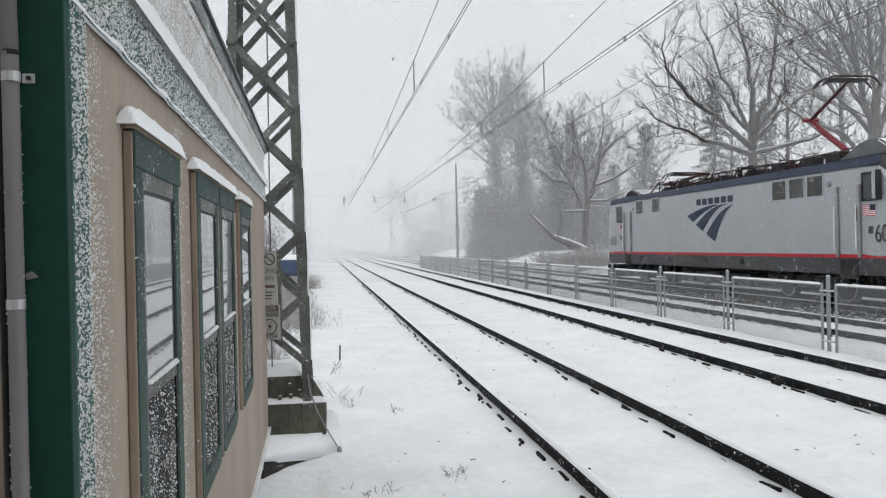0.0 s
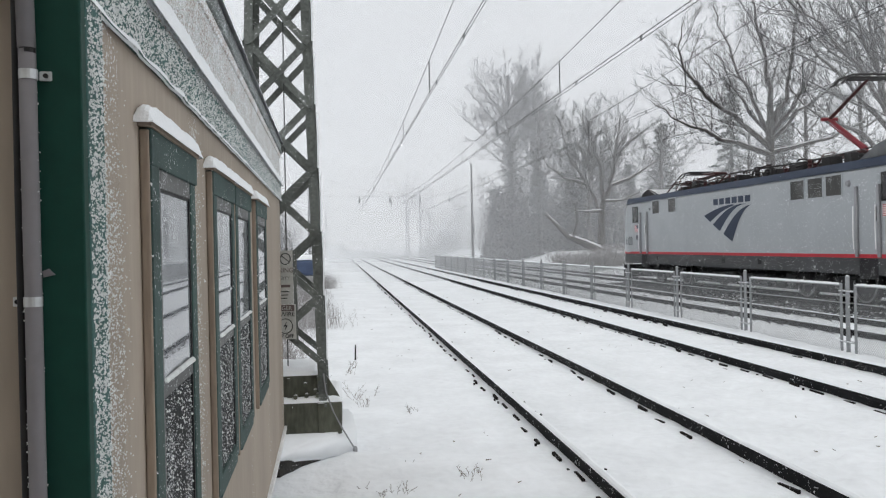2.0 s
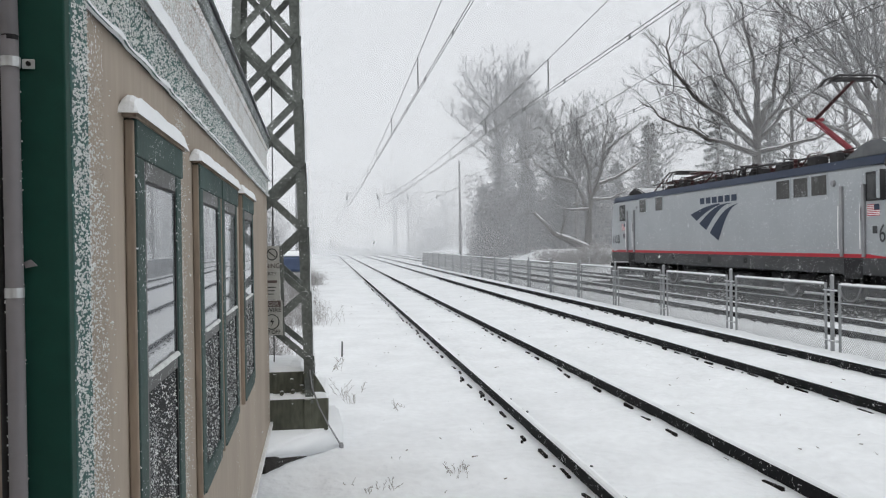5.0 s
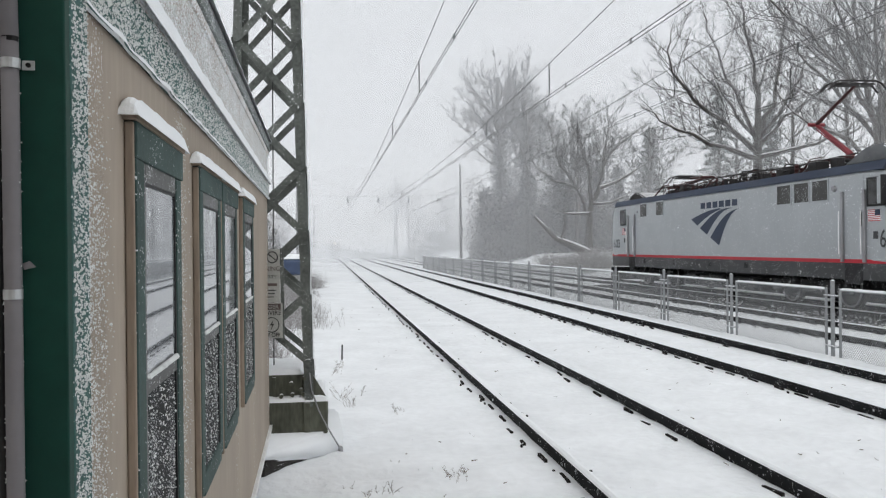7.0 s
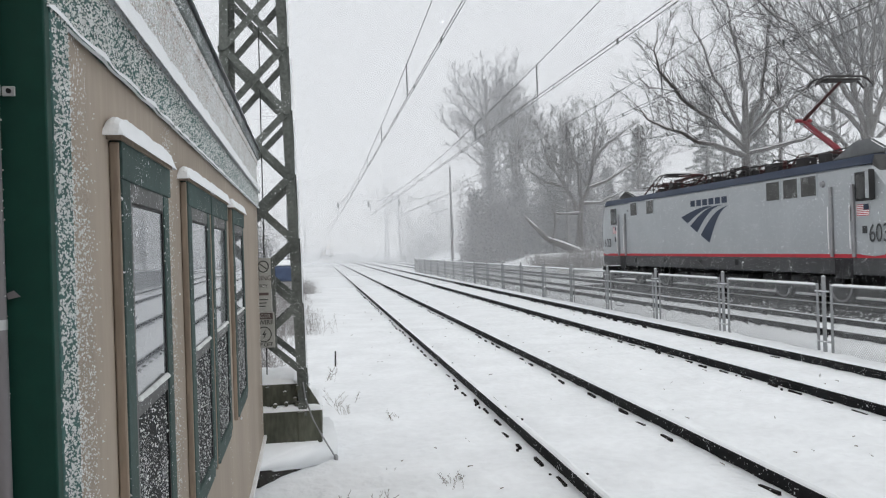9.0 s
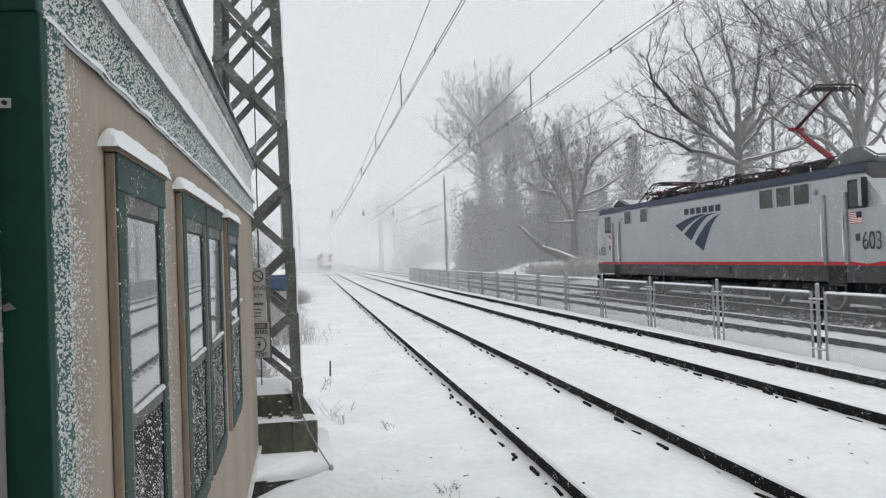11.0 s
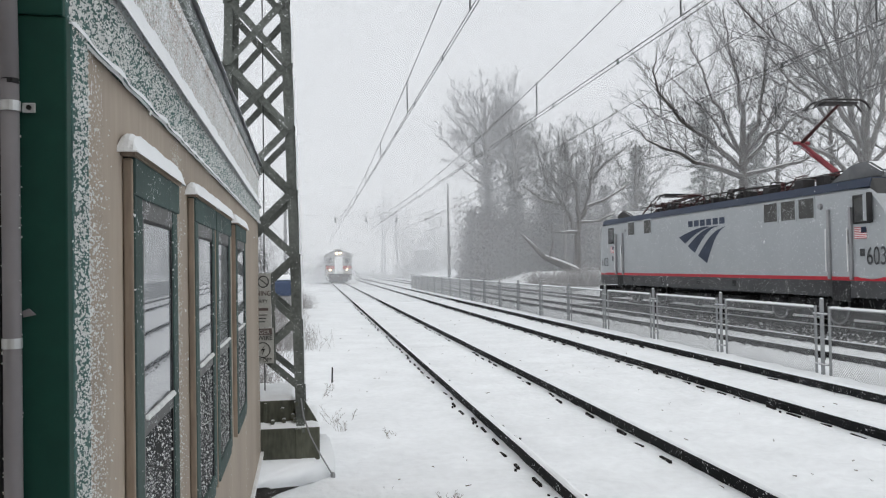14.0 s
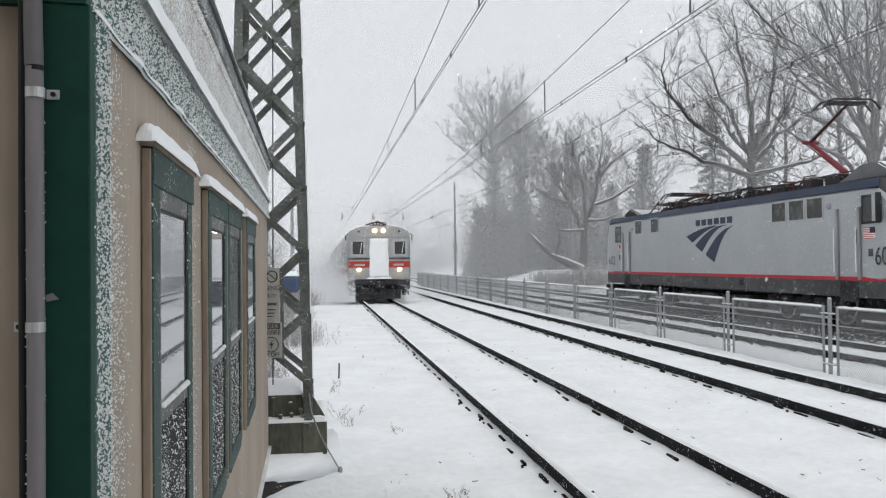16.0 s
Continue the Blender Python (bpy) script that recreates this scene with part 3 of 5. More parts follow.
# added wall, never in view: keeps skylight off the end of the shed
tagged(part("wall_south", bx(-9.0, -1.4, -1.75, -1.45, -0.3, 5.4), BEIGE, None), "unseen plain beige wall added to shade the shed end", "wall", kind="structure")


# ---- catenary tower ----
def build_tower():
    tw = thing("lattice_tower", pose(-3.285, 7.985, 0), "weathered green-grey steel lattice catenary tower, snow on edges", "lattice tower")
    H = 13.0

    def half(z):
        return 0.375 - 0.0265 * (z - 0.7) if z < 4.5 else 0.274 - 0.012 * (z - 4.5)
    zs = [0.55, 0.76] + [0.76 + 0.588 * i for i in range(1, 21)]
    for sx in (-1, 1):
        for sy in (-1, 1):
            bm = bmesh.new()
            for z0, z1 in ((0.35, 4.5), (4.5, H)):
                a, b = half(z0), half(z1)
                for f in ((1, 0), (0, 1)):
                    n = Vector((f[1], f[0], 0))
                    off = Vector((-sx * 0.036 * f[0], -sy * 0.036 * f[1], 0))
                    bar(bm, Vector((sx * a, sy * a, z0)) + off, Vector((sx * b, sy * b, z1)) + off, 0.072, 0.014, n)
            part("leg", bm, TOWER, tw)
    for i in range(1, len(zs) - 1):
        z0, z1 = zs[i], zs[i + 1]
        a, b = half(z0) - 0.03, half(z1) - 0.03
        for s in (-1, 1):
            for flip in (-1, 1):
                d = 0.016 + (0.012 if flip > 0 else 0.0)
                part("brace", bar(bmesh.new(), (-flip * a, s * (a + 0.02 + d), z0), (flip * b, s * (b + 0.02 + d), z1), 0.062, 0.01, (0, 1, 0)), TOWER, tw)
                if flip > 0:
                    part("brace", bar(bmesh.new(), (s * (a + 0.02 + d), -flip * a, z0), (s * (b + 0.02 + d), flip * b, z1), 0.062, 0.01, (1, 0, 0)), TOWER, tw)
        for sx in (-1, 1):
            part("bolt", tb(((sx * a, -a - 0.07, z0), (sx * a, -a - 0.03, z0)), 0.028, 8), TOWER, tw)
    part("down_cable", tb(((0.02, -0.1, 0.7), (0.04, -0.1, 4.0), (0.0, -0.1, H)), 0.006, 5), WIRE, tw)
    # lower gusset: the legs spread to the footing
    ft = thing("tower_footing", pose(-3.285, 7.6, 0), "mossy stained two-step footing with ledges of snow", "tower footing")
    part("upper_block", bx(-0.6, 0.36, 0.06, 0.9, 0.42, 0.64, bevel=0.01), FOOT, ft)
    part("lower_block", bx(-0.7, 0.515, 0.0, 1.0, 0.1, 0.40, bevel=0.012), FOOT, ft)
    part("rib", bx(0.30, 0.36, -0.018, 0.0, 0.12, 0.39, bevel=0.004), FOOT, ft)
    part("rib", bx(-0.04, 0.0, -0.012, 0.0, 0.12, 0.39, bevel=0.004), FOOT, ft)
    part("rib", bx(0.02, 0.05, 0.045, 0.06, 0.43, 0.62, bevel=0.004), FOOT, ft)
    part("corner_gusset", prism([(0.36, 0.66), (0.36, 0.42), (0.5, 0.42)], "y", 0.12, 0.15), FOOT, ft)
    part("ledge_snow", lumpy(-0.7, 0.52, -0.012, 0.10, 0.40, 0.045, 5, 0.02), CLUMP, ft)
    part("ledge_snow", lumpy(0.34, 0.52, 0.1, 0.95, 0.40, 0.05, 6, 0.03), CLUMP, ft)
    part("top_snow", lumpy(-0.6, 0.3, 0.06, 0.9, 0.64, 0.05, 7, 0.03), CLUMP, ft)
    for x, z in ((0.2, 0.46), (0.28, 0.5), (0.3, 0.46), (0.19, 0.56), (0.31, 0.61), (0.1, 0.45)):
        part("bolt", tb(((x, 0.0, z), (x, 0.06, z)), 0.02, 8), FOOT, ft)
    sl = thing("timber_slab", pose(-3.285, 7.6, 0), "snow-covered rotten timber slab under the footing", "timber slab")
    out = [(-0.9, -0.75), (0.0, -0.66), (0.25, -0.25), (0.64, 0.16), (0.6, 1.1), (-0.9, 1.1)]
    part("beam", prism([(x * 0.98, y + 0.03) for x, y in out], "z", -0.2, 0.045), ROT, sl)
    bm = prism([(x * 1.02, y - 0.02) for x, y in out], "z", 0.0, 0.12)
    for v in bm.verts:
        if v.co.z < 0.05:
            v.co.z = 0.05 - 0.22 * max(0.0, min(1.0, (v.co.x + 0.05) / 0.6))
    bmesh.ops.bevel(bm, geom=bm.edges[:], offset=0.03, segments=3, affect="EDGES")
    part("slab_snow", bm, CLUMP, sl, "thick rounded snow", True)
    gw = thing("ground_cable", pose(-2.93, 7.62, 0), "thin pale grounding cable down to an anchor", "cable")
    part("strand", tb(((0.0, -0.02, 0.66), (0.02, -0.05, 0.5), (0.08, -0.08, 0.33), (0.16, -0.05, 0.16), (0.27, 0.02, -0.05), (0.275, 0.03, -0.13)), 0.007), CHROME, gw)
    part("anchor", tb(((0.275, 0.03, -0.15), (0.275, 0.03, -0.05), (0.28, 0.03, -0.03)), [0.02, 0.022, 0.01], 8), CHROME, gw)
    # notices
    up = thing("warning_sign", pose(-3.305, 7.53, 1.54), "weathered off-white trespass warning sign on the tower", "sign")
    part("plate", bx(-0.125, 0.125, 0, 0.006, -0.23, 0.25, bevel=0.002), SIGNW, up)
    face = Matrix.Rotation(radians(90), 4, "X")
    part("emblem", tb([(0.06 + 0.045 * math.cos(a), -0.002, 0.175 + 0.05 * math.sin(a)) for a in [k * math.pi / 8 for k in range(17)]], 0.005), SIGNK, up)
    part("emblem_bar", bar(bmesh.new(), (0.03, -0.003, 0.2), (0.09, -0.003, 0.15), 0.008, 0.002, (0, 1, 0)), SIGNK, up)
    letters("WARNING", 0.062, SIGNR, up, Matrix.Translation((0.0, -0.002, 0.07)) @ face, squeeze=0.85)
    letters("PROPERTY", 0.042, SIGNK, up, Matrix.Translation((0.0, -0.002, 0.0)) @ face, squeeze=0.95)
    for k, z in enumerate((-0.07, -0.12, -0.15, -0.18)):
        part("text_bar", bx(-0.1, 0.1 - 0.01 * k, -0.003, -0.001, z - (0.012 if k == 0 else 0.004), z + (0.012 if k == 0 else 0.004)), SIGNK if k else SIGNR, up)
    lo = thing("danger_sign", pose(-3.295, 7.53, 1.17), "weathered danger sign with lightning bolt on the tower", "sign")
    part("plate", bx(-0.135, 0.135, 0, 0.006, -0.18, 0.135, bevel=0.002), SIGNW, lo)
    part("danger_oval", bx(-0.12, 0.12, -0.004, -0.001, 0.075, 0.13, bevel=0.001), SIGNR, lo)
    letters("DANGER", 0.05, SIGNW, lo, Matrix.Translation((0.0, -0.006, 0.1)) @ face)
    letters("LIVE WIRE", 0.058, SIGNK, lo, Matrix.Translation((0.0, -0.003, 0.045)) @ face, squeeze=0.95)
    part("ring", tb([(0.04 + 0.062 * math.cos(a), -0.003, -0.06 + 0.066 * math.sin(a)) for a in [k * math.pi / 12 for k in range(25)]], 0.004), SIGNK, lo)
    part("lightning_bolt", prism([(0.055, -0.015), (0.022, -0.065), (0.042, -0.062), (0.03, -0.11), (0.06, -0.05), (0.042, -0.053)], "y", -0.006, -0.002), SIGNK, lo)
    letters("KEEP OFF", 0.05, SIGNK, lo, Matrix.Translation((0.02, -0.003, -0.152)) @ face, squeeze=0.9)
    part("backing_bar", bx(0.12, 0.15, 0.008, 0.03, -0.2, 0.62), TOWER, lo)


build_tower()


# ---- overhead line ----
def build_wires():
    for k, c in enumerate(TRACKS):
        w = thing("overhead_line", None, "dark overhead contact wire hung from a sagging messenger wire", "overhead wire", "overhead lines")

        def mz(y):
            return 6.72 + 0.00053 * ((y - 57.5 + 49.5) % 99 - 49.5) ** 2
        ys = [-20 + 2 * i for i in range(54)] + [88 + 6 * i for i in range(40)]
        part("messenger", tb([(c + bend(y), y, mz(y)) for y in ys], 0.009, 5), WIRE, w)
        part("auxiliary_wire", tb([(c + bend(y), y, 6.36) for y in ys], 0.009, 5), WIRE, w)
        part("contact_wire", tb([(c + bend(y), y, 6.27) for y in ys], 0.008, 5), WIRE, w)
        for i in range(30):
            y = 24.2 + 9.9 * i - 19.8
            part("hanger", tb(((c + bend(y), y, 6.36), (c + bend(y), y, mz(y))), 0.018, 5), WIRE, w)
        for i in range(16):
            y = 17.5 + 5.0 * i
            part("clip", bx(c + bend(y) - 0.015, c + bend(y) + 0.015, y - 0.03, y + 0.03, 6.25, 6.38), WIRE, w)
    for y, xr, h in ((107.0, 14.2, 12.6), (206.0, 13.6, 12.6)):
        p = thing("catenary_pole", pose(xr, y, 0), "grey steel catenary pole in the haze", "catenary pole", "catenary poles")
        part("mast", tb(((0, 0, -0.3), (0, 0, h)), [0.2, 0.11], 10), POLE, p)
        part("box", bx(-0.25, 0.25, -0.35, -0.2, 3.2, 4.4, bevel=0.02), POLE, p)
        q = thing("catenary_pole", pose(-7.0, y, 0), "grey lattice catenary pole in the haze", "catenary pole", "catenary poles")
        part("mast", tb(((0, 0, -0.3), (0, 0, h)), [0.3, 0.14], 4), POLE, q)
        sp = thing("cross_span", pose(0, y, 0), "cross-span wires with hanging insulators over the tracks", "cross span", "cross spans")
        part("span_wire", tb([(-7.0, 0, 8.6), (5, 0, 8.4), (xr, 0, 8.7)], 0.022, 4), WIRE, sp)
        part("span_wire", tb([(-7.0, 0, 11.4), (0, 0, 9.3), (5, 0, 8.7), (10, 0, 9.4), (xr, 0, 11.6)], 0.018, 4), WIRE, sp)
        for c in TRACKS:
            part("insulator", tb([(c + bend(y), 0, 7.6), (c + bend(y), 0, 8.0), (c + bend(y), 0, 8.45)], [0.12, 0.12, 0.03], 8), WIRE, sp)


build_wires()


# ---- electric locomotive ----
# dark stones from the third track's far rail to under the locomotive
def build_ballast():
    rng = np.random.default_rng(8)
    n = 9000
    P = np.c_[rng.uniform(8.95, 13.2, n), rng.uniform(16.2, 37.4, n), rng.uniform(-0.13, -0.085, n)]
    s = rng.uniform(0.025, 0.06, n)
    base = np.array([[1, 0, 0], [0, 1, 0], [-1, 0.2, 0], [0.1, -1, 0], [0.1, 0, 0.8]])
    V = (P[:, None] + base[None] * s[:, None, None] * rng.uniform(0.7, 1.3, (n, 5, 1))).reshape(-1, 3)
    F = (np.array([[0, 1, 4], [1, 2, 4], [2, 3, 4], [3, 0, 4]])[None] + 5 * np.arange(n)[:, None, None]).reshape(-1, 3)
    tagged(raw("ballast", V.tolist(), F.tolist(), BALLAST), "dark stones spread under and beside the parked locomotive", "ballast", kind="stuff")


build_ballast()


def build_loco():
    cx = TRACKS[3]
    Y0, Y1 = 17.0, 37.6
    lo = thing("electric_locomotive", pose(cx, Y0, 0), "silver-grey electric locomotive, blue roof band, red stripe, parked", "locomotive")
    L = Y1 - Y0
    W = 1.49

    def stations():
        out = []
        for s, w, top in ((0.0, 1.18, 1.9), (0.12, 1.3, 2.25), (0.55, 1.42, 3.05), (0.95, 1.48, 3.52), (1.5, W, 3.55)):
            out.append((s, w, top))
        return out + [(L - s, w, top) for s, w, top in out[::-1]]
    verts, faces = [], []
    st = stations()
    for s, w, top in st:
        for x, z in ((-w + 0.05, 1.28), (-w, 1.36), (-w, top - 0.06), (-w + 0.05, top), (w - 0.05, top), (w, top - 0.06), (w, 1.36), (w - 0.05, 1.28)):
            verts.append((x, s, z))
    for j in range(len(st) - 1):
        for i in range(8):
            k = (i + 1) % 8
            faces.append((j * 8 + k, j * 8 + i, (j + 1) * 8 + i, (j + 1) * 8 + k))
    faces += [tuple(range(8)), tuple((len(st) - 1) * 8 + i for i in range(8))[::-1]]
    raw("body", verts, faces, LGREY, lo)
    # red stripe and skirt, following the plan of the ends
    for name, z0, z1, m, grow in (("red_stripe", 1.28, 1.375, LRED, 0.006), ("skirt", 0.86, 1.28, LSKIRT, 0.0)):
        out = [(-1.18 - grow, 0 - grow), (-1.3 - grow, 0.12), (-1.42 - grow, 0.55), (-W - grow, 1.5), (-W - grow, L - 1.5), (-1.42 - grow, L - 0.55), (-1.3 - grow, L - 0.12), (-1.18 - grow, L + grow)]
        part(name, prism(out + [(-x, y) for x, y in out[::-1]], "z", z0, z1), m, lo)
    band = [(-W - 0.005, 3.55), (-W + 0.10, 3.78), (W - 0.10, 3.78), (W + 0.005, 3.55)]
    part("roof_band", prism(band, "y", 0.95, L - 0.95), LBLUE, lo, "navy blue roof band")
    for a, b in ((0.05, 0.95), (L - 0.05, L - 0.95)):
        v = [(-1.45, b, 3.54), (1.45, b, 3.54), (1.39, b, 3.76), (-1.39, b, 3.76), (-1.3, (a + 2 * b) / 3, 2.85), (1.3, (a + 2 * b) / 3, 2.85)]
        raw("windscreen", v + [(-1.25, (2 * a + b) / 3, 2.3), (1.25, (2 * a + b) / 3, 2.3)], [(0, 1, 2, 3), (3, 2, 5, 4), (4, 5, 7, 6), (0, 3, 4), (1, 5, 2)], LWIN, lo)
    X = -W

    def pane(y0, y1, z0, z1, m, name="window", frame_m=CHROME):
        y0, y1 = y0 - Y0, y1 - Y0
        w = part(name, bx(X - 0.012, X - 0.002, y0, y1, z0, z1, bevel=0.004), m, lo)
        bm = bmesh.new()
        for a in ((y0 - 0.05, y0, z0 - 0.05, z1 + 0.05), (y1, y1 + 0.05, z0 - 0.05, z1 + 0.05), (y0, y1, z0 - 0.05, z0), (y0, y1, z1, z1 + 0.05)):
            box(bm, X - 0.016, X - 0.001, *a)
        part("frame", bm, frame_m, w)
        return w
    for a, b in ((20.15, 20.85), (21.02, 21.72), (21.92, 22.62)):
        pane(a, b, 2.93, 3.46, LWIN2, frame_m=LGREY)
    for a, b in ((31.0, 31.7), (32.72, 33.42)):
        pane(a, b, 2.98, 3.5, LWIN2, frame_m=LGREY)
    for y0, y1, sgn in ((17.95, 18.5, 1), (35.2, 35.8, -1)):
        pane(y0, y1, 2.72, 3.33, LWIN, "cab_window", BLACK)
        ym = (y0 if sgn > 0 else y1) - Y0
        if sgn < 0:
            continue
        mir = part("mirror", bx(X - 0.16, X - 0.02, ym - 0.12, ym + 0.02, 2.72, 3.36, bevel=0.015), LGREY, lo, "white wing mirror housing")
        part("mirror_rim", bx(X - 0.17, X - 0.01, ym - 0.145, ym - 0.125, 2.68, 3.4, bevel=0.01), BLACK, mir)
    # doors with grab rails
    for y0, y1 in ((18.62, 19.5), (34.05, 34.85)):
        a, b = y0 - Y0, y1 - Y0
        d = part("door", bx(X - 0.006, X - 0.001, a + 0.06, b - 0.06, 1.42, 3.42, bevel=0.002), LGREY, lo)
        part("handle", bx(X - 0.05, X - 0.006, a + 0.1, a + 0.16, 2.2, 2.55, bevel=0.01), LSKIRT, d)
        for y in (a, b):
            part("grab_rail", bx(X - 0.07, X - 0.002, y - 0.045, y + 0.045, 1.3, 3.1, bevel=0.012), CHROME, lo)
            part("grab_bar", tb(((X - 0.09, y + 0.06, 1.5), (X - 0.1, y + 0.06, 2.0), (X - 0.09, y + 0.06, 2.6)), 0.016), WHITE, lo)
        part("step_well", bx(X - 0.012, X + 0.05, a + 0.1, b - 0.05, 0.75, 1.27, bevel=0.01), LUNDER, lo)
    part("side_lamp", tb(((X - 0.06, 19.85 - Y0, 3.2), (X, 19.85 - Y0, 3.2)), [0.07, 0.09], 10), CHROME, lo)
    part("side_lamp", tb(((X - 0.04, 33.75 - Y0, 3.2), (X, 33.75 - Y0, 3.2)), 0.05, 10), CHROME, lo)
    for y in (24.5, 27.0, 30.0, 33.0):
        part("jack_pad", bx(X - 0.012, X, y - Y0 - 0.1, y - Y0 + 0.1, 1.02, 1.2, bevel=0.01), LUNDER, lo)
    # blue emblem: three sweeping strokes, and a row of bars for the name
    tip = (24.9, 2.95)
    for (ya, za), (yb, zb), t0, t1 in (((28.45, 2.70), (27.95, 2.46), 0.0, 0.62), ((27.75, 2.36), (27.2, 2.12), 0.0, 0.86), ((26.95, 2.02), (26.3, 1.75), 0.0, 1.0)):
        vs, fs, n = [], [], 12
        bend_a = 0.16 if t1 < 0.8 else 0.26 if t1 < 0.9 else 0.22
        for i in range(n + 1):
            t = i / n * t1
            y1, z1 = ya + (tip[0] - ya) * t, za + (tip[1] - za) * t + bend_a * math.sin(math.pi * t)
            y2, z2 = yb + (tip[0] - yb) * t, zb + (tip[1] - zb) * t + (bend_a + 0.06) * math.sin(math.pi * t)
            vs += [(X - 0.008, y1 - Y0, z1), (X - 0.008, y2 - Y0, z2)]
        fs = [(2 * i, 2 * i + 1, 2 * i + 3, 2 * i + 2) for i in range(n)]
        raw("emblem_stroke", vs, fs, LBLUE, lo)
    for i in range(6):
        y = 27.5 - i * 0.46 - Y0
        part("name_bar", bx(X - 0.009, X - 0.002, y - 0.17, y + 0.17, 3.04, 3.25), LBLUE, lo)
    side = Matrix.Rotation(radians(-90), 4, "Z") @ Matrix.Rotation(radians(90), 4, "X")
    letters("603", 0.62, LSKIRT, lo, Matrix.Translation((X - 0.006, 17.72 - Y0, 1.86)) @ side, "fleet_number", squeeze=0.8)
    letters("603", 0.55, LSKIRT, lo, Matrix.Translation((X - 0.002, 36.35 - Y0, 1.84)) @ Matrix.Rotation(radians(-3), 4, "Z") @ side, "fleet_number", squeeze=1.25)
    part("plate", bx(X - 0.008, X - 0.002, 18.15 - Y0, 18.32 - Y0, 1.88, 2.06), LSKIRT, lo)
    part("plate", bx(X - 0.008, X - 0.002, 35.25 - Y0, 35.42 - Y0, 1.9, 2.1), LSKIRT, lo)
    for y, z in ((18.05, 2.45), (35.15, 2.4)):
        fl = part("flag", bx(X - 0.008, X - 0.002, y - Y0, y - Y0 + 0.46, z - 0.14, z + 0.14), WHITE, lo, "red, white and blue flag decal")
        for i in range(7):
            part("flag_stripe", bx(X - 0.0105, X - 0.008, y - Y0, y - Y0 + 0.46, z + 0.12 - i * 0.0433, z + 0.14 - i * 0.0433), LRED, fl)
        part("flag_canton", bx(X - 0.013, X - 0.0105, y - Y0, y - Y0 + 0.2, z, z + 0.14), LBLUE, fl)
    # roof: fairings, equipment, pantographs
    def fairing(a, b, zt, m):
        d = 1 if b > a else -1
        out = [(a, 3.78), (b, 3.78), (b - 0.9 * d, zt - 0.05), (b - 1.2 * d, zt), (a + 0.5 * d, zt), (a, 3.95)]
        bm = prism(out, "x", -1.15, 1.15)
        bmesh.ops.bevel(bm, geom=bm.edges[:], offset=0.05, segments=2, affect="EDGES")
        return part("roof_fairing", bm, m, lo)
    fairing(0.9, 3.1, 4.22, LHOOD)
    fairing(L - 2.0, L - 4.0, 4.1, LROOF)
    rng = random.Random(7)
    y = 4.0
    while y < L - 4.2:
        ln = rng.uniform(0.5, 1.3)
        h = rng.uniform(0.08, 0.24)
        x0 = rng.uniform(-1.1, -0.3)
        part("roof_box", bx(x0, x0 + rng.uniform(0.5, 1.2), y, y + ln, 3.78, 3.78 + h, bevel=0.02), LROOF, lo)
        y += ln * 0.8 + rng.uniform(0.2, 0.7)
    for i in range(44):
        y = 3.6 + i * 0.27 + rng.uniform(-0.1, 0.1)
        x, h = rng.uniform(-1.1, 0.6), rng.uniform(0.18, 0.36)
        part("insulator", tb([(x, y, 3.76)] + [(x, y, 3.78 + h * k / 6) for k in range(7)], [0.05] + [0.075 if k % 2 else 0.045 for k in range(7)], 8), RUST if i % 3 else LROOF, lo)
    for i in range(34):
        y, x0 = 3.5 + i * 0.36, rng.uniform(-1.25, 0.2)
        part("roof_fitting", bx(x0, x0 + rng.uniform(0.15, 0.5), y, y + rng.uniform(0.15, 0.45), 3.78, 3.78 + rng.uniform(0.12, 0.34), bevel=0.02), LROOF, lo)
    for x, z in ((-0.9, 4.12), (-0.45, 4.2), (0.4, 4.16)):
        part("busbar", tb([(x, 3.4, z), (x + 0.1, 6, z - 0.04), (x - 0.05, 9, z), (x + 0.05, 12, z + 0.05), (x, L - 4.2, z)], 0.02, 6), LROOF, lo)

    for i in range(46):
        y, x, z = 3.6 + i * 0.26 + rng.uniform(-0.1, 0.1), rng.uniform(-1.15, 0.3), rng.uniform(3.98, 4.3)
        ln = rng.uniform(0.35, 1.3)
        part("roof_pipe", tb([(x, y, 3.78), (x + rng.uniform(-0.05, 0.05), y + 0.06, z), (x + rng.uniform(-0.2, 0.2), y + ln * 0.6, z + rng.uniform(-0.08, 0.08)), (x + rng.uniform(-0.3, 0.3), y + ln, 3.8)], rng.uniform(0.014, 0.03), 6), RUST if rng.random() < 0.6 else LROOF, lo)

    def pantograph(yb, knee, top, folded, sgn):
        p = part("pantograph", bx(-0.6, 0.6, yb - 0.5, yb + 0.5, 4.1, 4.18, bevel=0.02), RUST, lo, "red single-arm pantograph")
        part("lower_arm", tb(((0, yb, 4.25), (0, knee[0], knee[1])), [0.085, 0.055], 8), RUST if folded else PRED, p)
        part("upper_arm", tb(((0, knee[0], knee[1]), (0.05, top[0], top[1])), [0.06, 0.04], 8), RUST, p)
        part("link_rod", tb(((0.2, yb + 0.3 * sgn, 4.2), (0.1, knee[0] + 0.15 * sgn, knee[1] - 0.12)), 0.02, 6), RUST if folded else PRED, p)
        part("knee_joint", tb(((-0.25, knee[0], knee[1]), (0.25, knee[0], knee[1])), 0.055, 8), RUST if folded else PRED, p)
